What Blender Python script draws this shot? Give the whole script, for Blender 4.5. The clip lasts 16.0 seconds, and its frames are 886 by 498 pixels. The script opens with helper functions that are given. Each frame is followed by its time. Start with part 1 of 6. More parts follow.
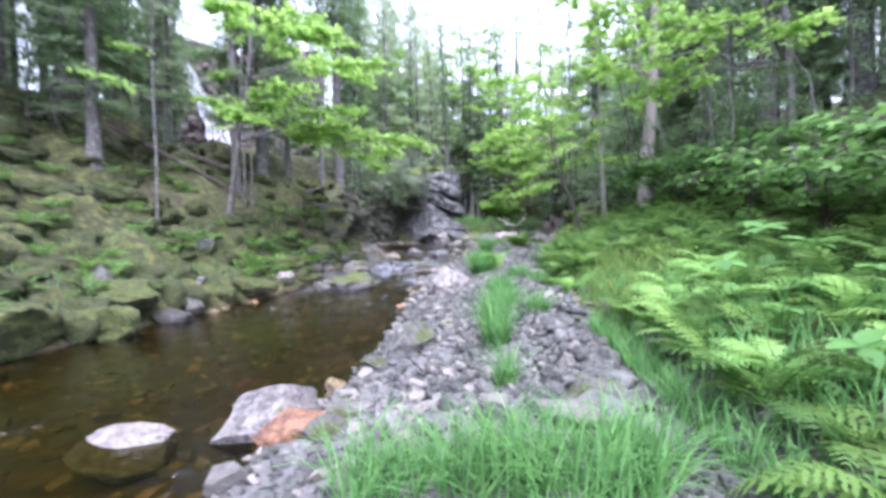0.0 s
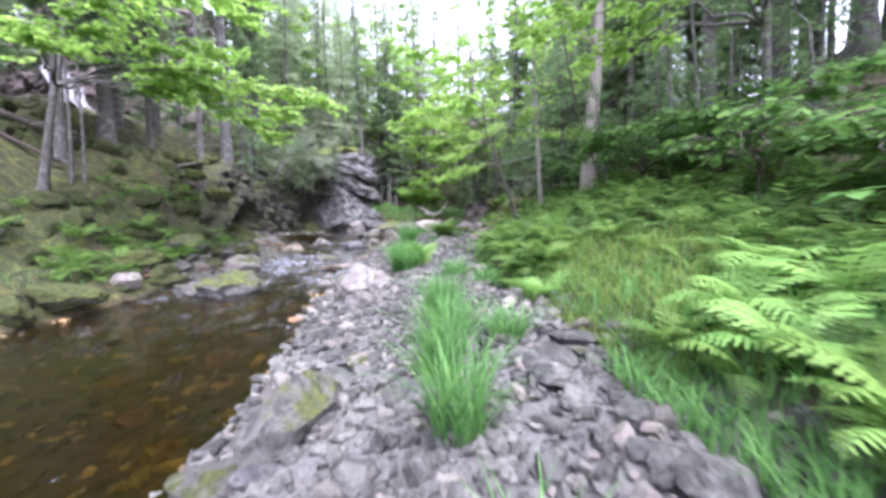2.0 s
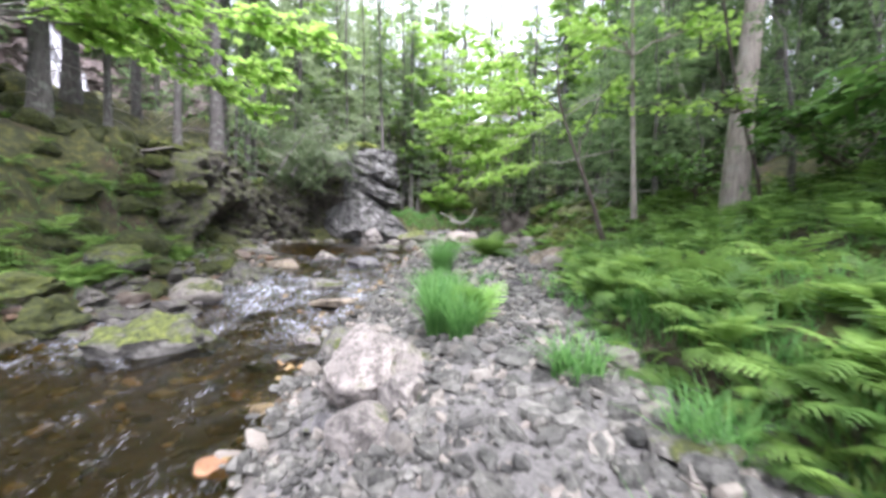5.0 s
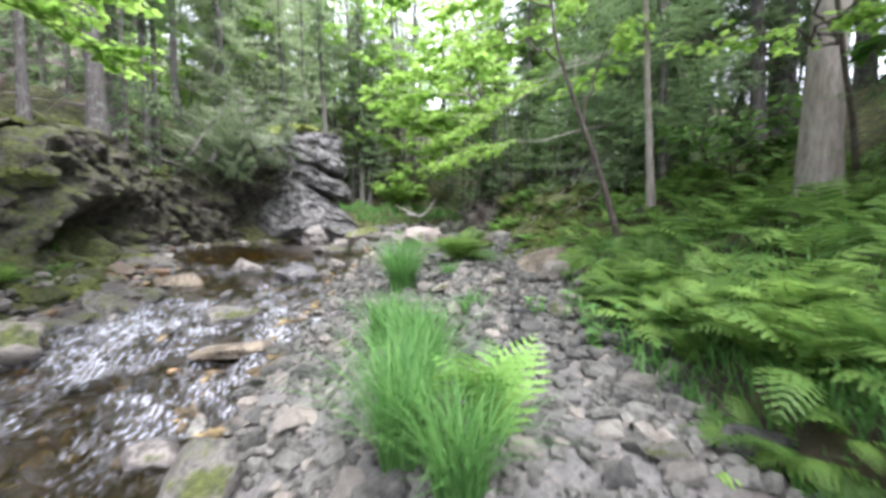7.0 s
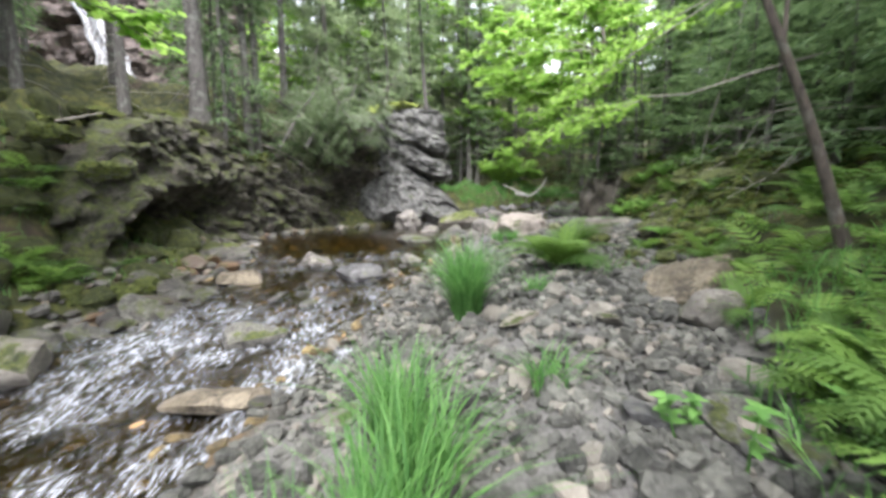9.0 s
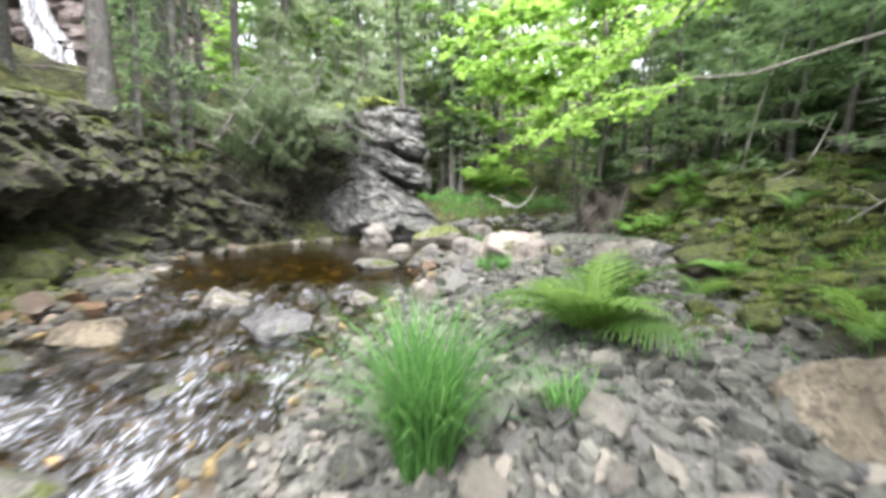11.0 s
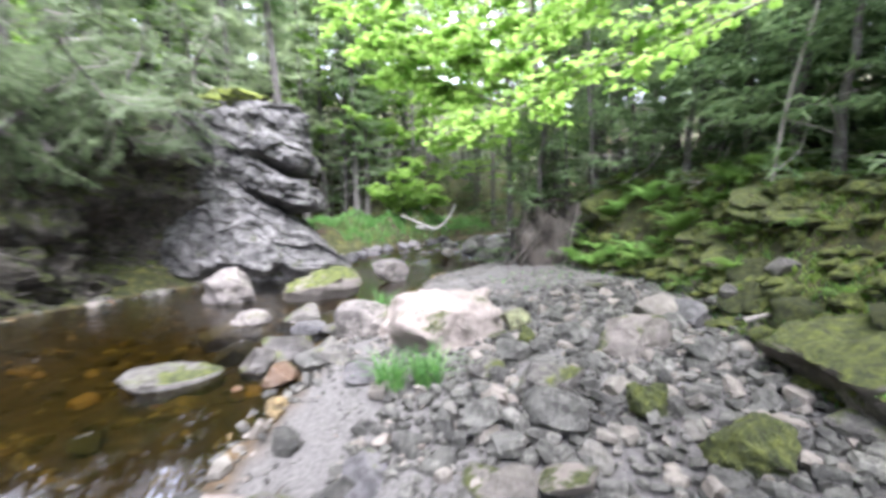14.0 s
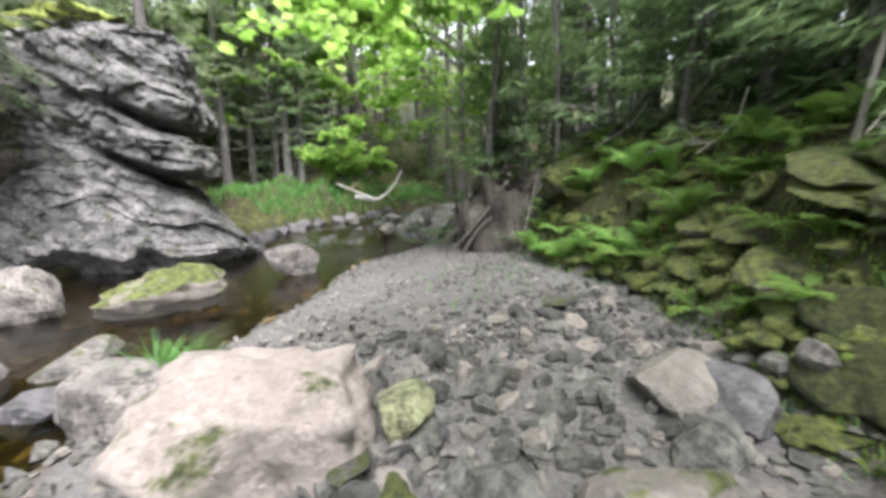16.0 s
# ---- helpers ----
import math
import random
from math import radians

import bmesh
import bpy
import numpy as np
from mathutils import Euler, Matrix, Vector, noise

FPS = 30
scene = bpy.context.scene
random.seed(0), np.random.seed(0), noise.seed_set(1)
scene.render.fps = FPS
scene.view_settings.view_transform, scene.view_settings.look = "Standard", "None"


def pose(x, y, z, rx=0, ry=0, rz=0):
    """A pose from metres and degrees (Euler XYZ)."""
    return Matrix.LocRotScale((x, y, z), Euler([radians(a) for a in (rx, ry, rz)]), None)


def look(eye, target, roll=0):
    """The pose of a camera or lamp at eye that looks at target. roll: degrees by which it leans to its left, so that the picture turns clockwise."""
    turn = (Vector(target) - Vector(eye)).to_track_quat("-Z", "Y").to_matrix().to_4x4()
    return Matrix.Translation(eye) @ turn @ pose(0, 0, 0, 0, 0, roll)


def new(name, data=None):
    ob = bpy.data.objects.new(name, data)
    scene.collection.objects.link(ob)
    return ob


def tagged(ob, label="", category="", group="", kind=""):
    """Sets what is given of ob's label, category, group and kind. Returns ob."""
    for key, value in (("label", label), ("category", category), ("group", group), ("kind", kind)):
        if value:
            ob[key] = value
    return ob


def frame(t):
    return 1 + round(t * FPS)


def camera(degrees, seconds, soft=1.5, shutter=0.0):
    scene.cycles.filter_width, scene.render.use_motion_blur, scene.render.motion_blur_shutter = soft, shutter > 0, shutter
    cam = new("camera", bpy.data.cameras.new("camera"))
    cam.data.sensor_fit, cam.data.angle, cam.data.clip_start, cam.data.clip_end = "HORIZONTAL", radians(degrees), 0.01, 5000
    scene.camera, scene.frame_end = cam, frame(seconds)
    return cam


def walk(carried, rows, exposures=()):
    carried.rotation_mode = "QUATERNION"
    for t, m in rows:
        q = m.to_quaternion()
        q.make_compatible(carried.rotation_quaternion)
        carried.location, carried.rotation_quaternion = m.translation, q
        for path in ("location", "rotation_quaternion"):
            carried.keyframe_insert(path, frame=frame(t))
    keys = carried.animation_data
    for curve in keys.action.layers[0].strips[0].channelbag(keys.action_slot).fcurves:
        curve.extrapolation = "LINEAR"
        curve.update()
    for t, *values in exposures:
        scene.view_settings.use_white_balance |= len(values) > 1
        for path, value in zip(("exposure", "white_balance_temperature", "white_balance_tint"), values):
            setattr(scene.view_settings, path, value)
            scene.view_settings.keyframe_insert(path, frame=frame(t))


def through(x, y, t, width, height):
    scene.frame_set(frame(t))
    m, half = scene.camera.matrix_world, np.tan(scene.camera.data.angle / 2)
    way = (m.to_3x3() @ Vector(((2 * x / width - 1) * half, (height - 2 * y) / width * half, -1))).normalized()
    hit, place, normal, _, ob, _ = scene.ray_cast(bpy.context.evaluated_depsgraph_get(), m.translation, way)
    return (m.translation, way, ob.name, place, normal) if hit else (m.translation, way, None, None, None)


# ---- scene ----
cam = camera(95.3, 16.0, soft=3.3, shutter=0.6)
METRES, EYE, TILT, LEAN, TURN = 17.95, 1.4, 3.2, -6.0, 0.0
ROWS = [
    (0.0, 0.0, 0.0, 0.0, -0.58, -4.59, 7.19),
    (0.5, 0.0015, 0.0252, -0.002, -2.39, -8.18, 6.61),
    (1.0, 0.0019, 0.0545, -0.0063, -1.09, -3.84, 6.01),
    (1.5, 0.0013, 0.0877, -0.0116, -9.17, -6.77, 5.74),
    (2.0, 0.0033, 0.1211, -0.0106, -12.46, -7.36, 6.41),
    (2.5, 0.0094, 0.1541, -0.0099, -6.46, -6.31, 5.48),
    (3.0, 0.0099, 0.1893, -0.0126, -8.75, -3.28, 4.9),
    (5.5, 0.0103, 0.3546, -0.0092, -10.51, -6.47, 4.42),
    (6.0, 0.0082, 0.3904, -0.009, -15.04, -4.7, 6.87),
    (6.5, 0.0148, 0.4184, -0.0107, -14.36, -6.41, 6.67),
    (7.0, 0.0296, 0.4459, -0.0129, -16.26, -7.79, 5.72),
    (7.5, 0.0446, 0.4703, -0.0128, -14.33, -4.87, 5.53),
    (8.0, 0.061, 0.4933, -0.014, -1.25, -5.28, 5.22),
    (10.5, 0.0861, 0.6238, -0.0081, 0.35, -11.53, 8.04),
    (11.0, 0.0904, 0.661, -0.0124, -1.95, -8.19, 6.25),
    (11.5, 0.0907, 0.6962, -0.0116, -6.07, -5.75, 5.63),
    (12.0, 0.0936, 0.7284, -0.0112, -6.46, -4.35, 6.89),
    (12.5, 0.0994, 0.7588, -0.0091, -5.33, -7.4, 6.4),
    (13.0, 0.1049, 0.7899, -0.0064, -9.49, -4.8, 7.43),
    (13.5, 0.1134, 0.8194, -0.0087, -10.84, -5.27, 7.15),
    (14.0, 0.1235, 0.8456, -0.0087, -14.1, -7.27, 7.61),
    (14.5, 0.1407, 0.8771, -0.013, -23.41, -8.02, 6.59),
    (15.0, 0.1615, 0.902, -0.0109, -21.49, -7.06, 4.82),
    (15.5, 0.1777, 0.9255, -0.0118, -20.15, -8.07, 5.98),
    (16.0, 0.1948, 0.952, -0.0143, -19.01, -12.68, 6.97),
]
walk(cam, [(t, pose(0, 0, EYE, TILT, LEAN, TURN) @ pose(METRES * x, METRES * y, METRES * z, 90 + pitch, roll, yaw)) for t, x, y, z, yaw, pitch, roll in ROWS],
     [(0.0, 2.05, 5350, 32), (3.0, 2.15, 5750, 33), (5.5, 2.1, 5950, 23), (8.0, 2.05, 6050, 21), (10.4, 1.95, 6300, 12), (11.0, 2.44, 6250, 17), (12.0, 2.62, 6050, 24), (13.4, 2.72, 5800, 30), (14.5, 2.4, 5950, 21), (15.0, 2.32, 6100, 21), (16.0, 2.35, 6150, 21)])

# ---- world and light: a bright overcast day, sky over the gap above the stream ----
world = bpy.data.worlds.new("overcast_sky")
scene.world = world
world.use_nodes = True
wn, wl_ = world.node_tree.nodes, world.node_tree.links
wn.clear()
sky = wn.new("ShaderNodeTexSky")
sky.sky_type = "NISHITA"
sky.sun_disc = False
sky.sun_elevation, sky.sun_rotation = radians(80), radians(60)
sky.air_density, sky.dust_density, sky.ozone_density = 1.0, 6.0, 0.6
veil = wn.new("ShaderNodeMix")
veil.data_type = "RGBA"
veil.inputs[0].default_value = 0.75
veil.inputs[7].default_value = (9.0, 9.3, 9.6, 1)
back = wn.new("ShaderNodeBackground")
back.inputs[1].default_value = 0.12
wout = wn.new("ShaderNodeOutputWorld")
wl_.new(sky.outputs[0], veil.inputs[6])
wl_.new(veil.outputs[2], back.inputs[0])
wl_.new(back.outputs[0], wout.inputs[0])
sun_data = bpy.data.lights.new("sun", "SUN")
sun_data.energy, sun_data.angle, sun_data.color = 2.8, radians(40), (1.0, 0.98, 0.93)
sun = new("sun", sun_data)
sun.matrix_world = look((2, -12, 40), (0, 12, 0))


# ---- noise and plan ----
def lattice(ix, iy, iz):
    h = (ix * 374761393 + iy * 668265263 + iz * 2147483647) & 0x7FFFFFFF
    h = ((h ^ (h >> 13)) * 1274126177) & 0x7FFFFFFF
    return ((h ^ (h >> 16)) & 0xFFFF) / 65535.0


def vnoise(p):
    """Smooth value noise in -1..1 at the rows of p."""
    p = np.asarray(p, float)
    b = np.floor(p).astype(np.int64)
    f = p - b
    f = f * f * (3 - 2 * f)
    out = 0
    for dx in (0, 1):
        for dy in (0, 1):
            for dz in (0, 1):
                w = (f[:, 0] if dx else 1 - f[:, 0]) * (f[:, 1] if dy else 1 - f[:, 1]) * (f[:, 2] if dz else 1 - f[:, 2])
                out = out + w * lattice(b[:, 0] + dx, b[:, 1] + dy, b[:, 2] + dz)
    return out * 2 - 1


def fbm(p, octaves=4, gain=0.5):
    p = np.asarray(p, float)
    out, amp = 0, 1.0
    for k in range(octaves):
        out = out + amp * vnoise(p * 2 ** k + 17.3 * k)
        amp *= gain
    return out


def line(*pairs):
    """A smoothed polyline: the value over y."""
    ys, vs = zip(*pairs)
    fine = np.arange(-60, 140, 0.2)
    v = np.interp(fine, ys, vs)
    k = np.hanning(13)
    v = np.convolve(np.pad(v, 6, mode="edge"), k / k.sum(), "valid")
    return lambda y: np.interp(y, fine, v)


level = line((-30, -0.5), (-8, -0.15), (0, -0.08), (4, -0.02), (8, 0.0), (10, 0.06), (12, 0.28), (14, 0.52), (16, 0.74), (18, 0.98), (19.5, 1.14), (21, 1.2), (28.2, 1.2), (29.2, 1.42), (31, 1.62), (33, 1.85), (40, 2.4), (70, 5.0))
left_edge = line((-30, -9), (-8, -6.2), (0, -5.9), (4, -5.7), (7, -5.3), (9, -4.8), (10.6, -4.1), (12.3, -3.4), (15.4, -2.9), (18, -3.4), (21, -3.8), (23, -3.2), (25.8, -2.0), (27, -0.6), (28, 0.9), (29.5, 2.2), (31, 3.4), (33, 7.0), (36, 11), (40, 15), (70, 40))
right_edge = line((-30, -5), (-8, -2.5), (0, -1.8), (3, -1.2), (4.5, -0.85), (7.5, -0.7), (9.5, -0.6), (10.7, -0.4), (13, 0.05), (16, 0.9), (18, 1.5), (20, 2.1), (21, 2.6), (22.4, 3.4), (24, 3.9), (25.2, 4.5), (26.2, 5.9), (28, 6.9), (30, 8.4), (33, 12.4), (36, 16), (40, 19), (70, 46))
gravel_edge = line((-30, 0), (-8, 1.2), (0, 1.35), (3, 1.65), (6, 2.0), (7.7, 2.1), (9, 2.2), (10, 2.55), (12.5, 3.4), (15, 4.2), (18, 5.3), (20, 6.4), (23, 6.5), (26, 6.9), (28, 7.6), (30, 9), (33, 13), (36, 17), (40, 22), (70, 50))
gravel_rise = line((-8, 0.3), (0, 0.3), (4, 0.33), (7, 0.5), (10, 0.6), (14, 0.45), (18, 0.28), (20, 0.2), (24, 0.2), (26, 0.25), (30, 0.2))
bed_depth = line((-8, 0.4), (6, 0.38), (9, 0.2), (12, 0.13), (18, 0.13), (20, 0.3), (26, 0.5), (29, 0.2), (33, 0.2))
cliff_share = line((14.3, 0), (16.6, 1), (26.5, 1), (29.0, 0))
bank_step = line((12, 0), (16, 0.35), (20, 1), (30, 1), (34, 0.5))
slope_reach = line((8, 9.0), (14, 6.0), (20, 2.6), (40, 2.6))
hollow = line((15.6, 0), (16.8, 1), (18.4, 1), (19.6, 0), (24.7, 0), (25.6, 1), (27, 1), (28, 0))
cut_bank = line((6.4, 0), (7.4, 1), (9.4, 1), (10.4, 0))
cliff_top = line((15, 2.6), (17.5, 3.75), (19.5, 4.15), (23, 4.4), (26, 5.2), (30, 4.6))


def ramp(a, b, v):
    t = np.clip((v - a) / (b - a), 0, 1)
    return t * t * (3 - 2 * t)


def ground_height(x, y, rough=True):
    x, y = np.asarray(x, float), np.asarray(y, float)
    wl, xl, xr, xg = level(y), left_edge(y), right_edge(y), gravel_edge(y)
    u = np.clip((x - xl) / (xr - xl), 0, 1)
    z = wl + 0.02 - (bed_depth(y) + 0.02) * np.clip(np.sin(np.pi * u), 0, 1) ** 0.6
    # gravel bar
    t = np.clip((x - xr) / (xg - xr), 0, 1)
    z = np.where(x > xr, wl + 0.02 + gravel_rise(y) * ramp(0, 0.75, t), z)
    # wooded bank beyond the bar
    d = x - xg
    z = np.where(d > 0, z + 0.14 * ramp(0, 0.35, d) + 1.15 * bank_step(y) * ramp(0.1, 1.6, d) + (0.36 - 0.12 * ramp(13, 17, y)) * np.clip(d, 0, 3.2) + (0.5 - 0.26 * ramp(13, 17, y)) * np.clip(d - 3.2, 0, 14) + 0.22 * np.clip(d - 17, 0, 60), z)
    z = np.where(d > 0, z + 0.22 * cut_bank(y) * ramp(0.02, 0.16, d), z)
    # mossy bank across the water
    d = xl - x
    inner = np.minimum(xl, 1.0) - x
    reach = slope_reach(y)
    soft = 0.32 * ramp(0, 0.4, d) + 0.3 * np.clip(d - 0.2, 0, 1.6) + 0.72 * np.clip(np.clip(inner - 1.6, 0, 60), 0, reach) + 0.14 * np.clip(inner - 1.6 - reach, 0, 60)
    cave = hollow(y)
    face = (cliff_top(y) - wl) * ramp(1.05 + 1.2 * cave, 1.75 + 1.2 * cave, d) + 0.12 * np.clip(d, 0, 0.6) + 0.5 * cave * ramp(0.15, 1.0, d) * (1 - ramp(1.5, 2.2, d)) + 0.33 * np.clip(d - 1.7, 0, 4.5) + 0.14 * np.clip(d - 6.2, 0, 60)
    share = cliff_share(y)
    z = np.where(d > 0, wl + 0.02 + soft * (1 - share) + face * share, z)
    z = z + 0.42 * np.clip(y - 37, 0, 40) * ramp(37, 43, y)
    if rough:
        p = np.stack([x, y, 0 * x], -1).reshape(-1, 3)
        n1 = fbm(p * 1.1, 4).reshape(x.shape)
        n2 = fbm(p * 4.5 + 9, 3).reshape(x.shape)
        n3 = np.abs(fbm(p * 0.75 + 31, 4)).reshape(x.shape)
        left, right = ramp(0.1, 1.2, xl - x), ramp(0.0, 1.0, x - xg)
        z = z + 0.02 * n1 + 0.012 * n2 + (left + right) * (0.1 * n1 + 0.06 * n2) + (left + 0.6 * right * ramp(13, 16, y)) * (0.6 * n3 - 0.2)
    return z


def sandy(x, y):
    """How far a place lies in the bare silt beside the broad boulder, from 0 to 1."""
    along = (y - 17.9) / 1.05
    return 1 - ramp(0.7, 1.05, np.hypot((x - 1.55 - 0.32 * (y - 17.0)) / 0.42, along) + 0.15 * vnoise(np.stack([x * 3, y * 3, 0 * x], -1)))


def ground_at(x, y):
    return float(ground_height(np.array([x]), np.array([y]))[0])


# ---- materials ----
def material(name):
    m = bpy.data.materials.new(name)
    m.use_nodes = True
    t = m.node_tree
    return m, t, t.nodes["Principled BSDF"]


def node(t, kind, **inputs):
    n = t.nodes.new(kind)
    for key, value in inputs.items():
        n.inputs[key.replace("_", " ")].default_value = value
    return n


def noise_tex(t, scale, detail=5.0, rough=0.6, coords="Object", stretch=None):
    tc = t.nodes.new("ShaderNodeTexCoord")
    n = node(t, "ShaderNodeTexNoise", Scale=scale, Detail=detail, Roughness=rough)
    src = tc.outputs[coords]
    if stretch:
        mp = t.nodes.new("ShaderNodeMapping")
        mp.inputs["Scale"].default_value = stretch
        t.links.new(src, mp.inputs[0])
        src = mp.outputs[0]
    t.links.new(src, n.inputs["Vector"])
    return n.outputs[0]


def colours(t, fac, *stops):
    r = t.nodes.new("ShaderNodeValToRGB")
    while len(r.color_ramp.elements) < len(stops):
        r.color_ramp.elements.new(0.5)
    for e, (pos, c) in zip(r.color_ramp.elements, stops):
        e.position, e.color = pos, (*c, 1)
    t.links.new(fac, r.inputs[0])
    return r.outputs[0]


def blend(t, fac, a, b, mode="MIX"):
    m = t.nodes.new("ShaderNodeMix")
    m.data_type, m.blend_type = "RGBA", mode
    for sock, v in ((m.inputs[0], fac), (m.inputs[6], a), (m.inputs[7], b)):
        if hasattr(v, "links"):
            t.links.new(v, sock)
        else:
            sock.default_value = v if isinstance(v, float) else (*v, 1)
    return m.outputs[2]


def maths(t, op, a, b=0.0):
    m = t.nodes.new("ShaderNodeMath")
    m.operation = op
    for sock, v in zip(m.inputs, (a, b)):
        if hasattr(v, "links"):
            t.links.new(v, sock)
        else:
            sock.default_value = v
    return m.outputs[0]


def step(t, value, lo, hi):
    m = t.nodes.new("ShaderNodeMapRange")
    m.interpolation_type = "SMOOTHSTEP"
    m.inputs[1].default_value, m.inputs[2].default_value = lo, hi
    t.links.new(value, m.inputs[0])
    return m.outputs[0]


def bump(t, bsdf, height, strength=0.5, distance=0.02):
    b = node(t, "ShaderNodeBump", Strength=strength, Distance=distance)
    t.links.new(height, b.inputs["Height"])
    t.links.new(b.outputs[0], bsdf.inputs["Normal"])
    return b


def upward(t):
    g = t.nodes.new("ShaderNodeNewGeometry")
    s = t.nodes.new("ShaderNodeSeparateXYZ")
    t.links.new(g.outputs["Normal"], s.inputs[0])
    return s.outputs[2]


def attribute(t, name):
    a = t.nodes.new("ShaderNodeAttribute")
    a.attribute_name = name
    return a.outputs["Fac"]


def random_of(t):
    return t.nodes.new("ShaderNodeObjectInfo").outputs["Random"]


def island_random(t):
    return t.nodes.new("ShaderNodeNewGeometry").outputs["Random Per Island"]


def stone_material(name, dark, light, warm=(0.27, 0.235, 0.2), moss=0.0, pieces="object", coords="Object", scale=1.0, gloss=0.75, relief=0.03, vary=0.35, lush=1.0, bands=0.0):
    m, t, bsdf = material(name)
    big = noise_tex(t, 2.2 * scale, 4, 0.6, coords)
    fine = noise_tex(t, 26 * scale, 6, 0.7, coords)
    col = colours(t, big, (0.3, dark), (0.5, tuple(0.5 * (a + b) for a, b in zip(dark, light))), (0.68, light))
    col = blend(t, 0.75, col, colours(t, fine, (0.3, (0.3, 0.3, 0.3)), (0.7, (0.72, 0.71, 0.69))), "OVERLAY")
    layer = noise_tex(t, 3.0, 4, 0.6, coords, (0.7, 0.7, 8.0))
    if bands:
        col = blend(t, bands, col, colours(t, layer, (0.4, (0.22, 0.2, 0.19)), (0.6, (0.7, 0.68, 0.66))), "OVERLAY")
    stain = colours(t, noise_tex(t, 6.5 * scale, 7, 0.78, coords), (0.4, (0.3, 0.29, 0.27)), (0.53, (1.06, 1.06, 1.06)))
    col = blend(t, 0.85, col, stain, "MULTIPLY")
    rnd = random_of(t) if pieces == "object" else island_random(t)
    col = blend(t, maths(t, "MULTIPLY", step(t, rnd, 0.72, 1.0), 0.6), col, warm)
    hsv = t.nodes.new("ShaderNodeHueSaturation")
    t.links.new(col, hsv.inputs["Color"])
    t.links.new(maths(t, "ADD", maths(t, "MULTIPLY", rnd, vary), 1.0 - 0.5 * vary), hsv.inputs["Value"])
    col = hsv.outputs[0]
    if moss > 0:
        patch = noise_tex(t, 3.1 * scale, 5, 0.65, coords)
        ragged = maths(t, "ADD", upward(t), maths(t, "MULTIPLY", maths(t, "SUBTRACT", noise_tex(t, 9, 5, 0.7, coords), 0.5), 1.6))
        fac = maths(t, "MULTIPLY", step(t, ragged, 0.05 if moss < 2 else -1.1, 0.65 if moss < 2 else -0.5), step(t, patch, 0.62 - 0.3 * moss, 0.74 - 0.3 * moss))
        tint = colours(t, noise_tex(t, 14, 5, 0.75, coords), (0.34, (0.012, 0.018, 0.004)), (0.5, (0.045 * lush, 0.056 * lush, 0.01 * lush)), (0.76, (0.125 * lush, 0.142 * lush, 0.024 * lush)))
        col = blend(t, fac, col, tint)
    t.links.new(col, bsdf.inputs["Base Color"])
    bsdf.inputs["Roughness"].default_value = gloss
    bump(t, bsdf, maths(t, "ADD", fine, maths(t, "MULTIPLY", noise_tex(t, 7 * scale, 5, 0.6, coords), 1.5 if not bands else 1.0)) if not bands else maths(t, "ADD", fine, maths(t, "MULTIPLY", layer, 4.0)), 0.8, relief)
    return m


GREY = stone_material("grey_slate_stone", (0.048, 0.049, 0.043), (0.162, 0.162, 0.141), (0.195, 0.172, 0.142), vary=0.75, relief=0.05)
WET = stone_material("wet_dark_stone", (0.0255, 0.0238, 0.0204), (0.1275, 0.119, 0.1062), (0.16, 0.08, 0.03), moss=0.3, gloss=0.4)
GRAVEL = stone_material("mixed_gravel", (0.042, 0.043, 0.037), (0.14, 0.139, 0.12), (0.17, 0.147, 0.12), pieces="island", vary=0.85)
PALE = stone_material("pale_granite", (0.1, 0.093, 0.084), (0.285, 0.262, 0.235), (0.27, 0.23, 0.195), moss=0.26, relief=0.06)
MOSSY = stone_material("mossy_stone", (0.045, 0.044, 0.038), (0.17, 0.165, 0.145), moss=0.95, lush=1.6, relief=0.08)
HALFMOSS = stone_material("stone_with_moss_patches", (0.07, 0.068, 0.06), (0.21, 0.2, 0.178), moss=0.55, relief=0.05)
ORANGE = stone_material("iron_stained_stone", (0.11, 0.05, 0.022), (0.225, 0.115, 0.06), (0.25, 0.14, 0.07), gloss=0.5)
# Gravel colour lightened to offset tree shade over the far bar.
FINE_LIT = stone_material("fine_gravel_lightened", (0.07, 0.069, 0.062), (0.21, 0.206, 0.184), (0.22, 0.195, 0.165), pieces="island", vary=0.7)
BED = stone_material("stream_bed_stones", (0.045, 0.032, 0.014), (0.27, 0.2, 0.085), (0.27, 0.155, 0.06), pieces="island", vary=1.1)
LICHEN = stone_material("lichen_crusted_stone", (0.15, 0.16, 0.085), (0.31, 0.33, 0.18), (0.3, 0.28, 0.18), relief=0.05)
TAN = stone_material("tan_sandstone", (0.11, 0.09, 0.06), (0.29, 0.245, 0.18), relief=0.09)
BANKSTONE = stone_material("mossy_bank_stone", (0.035, 0.032, 0.026), (0.15, 0.135, 0.11), moss=1.7, lush=1.5, relief=0.1)
SLATE = stone_material("dark_slate", (0.0425, 0.0425, 0.0442), (0.1615, 0.1573, 0.1573), (0.13, 0.12, 0.11), moss=0.15, gloss=0.5)
MOSSCAP = stone_material("thick_moss", (0.1, 0.1, 0.09), (0.3, 0.29, 0.26), moss=2.5, relief=0.09, gloss=0.95, lush=0.78)
# Yellower moss of the cap, also brightened against the shade of the trees.
CAPMOSS = stone_material("lightened_yellow_moss", (0.1, 0.1, 0.09), (0.3, 0.29, 0.26), moss=2.5, relief=0.08, gloss=0.95, lush=3.8)
LUSHMOSS = stone_material("bright_moss", (0.1, 0.1, 0.09), (0.3, 0.29, 0.26), moss=2.5, relief=0.08, gloss=0.95, lush=1.15)
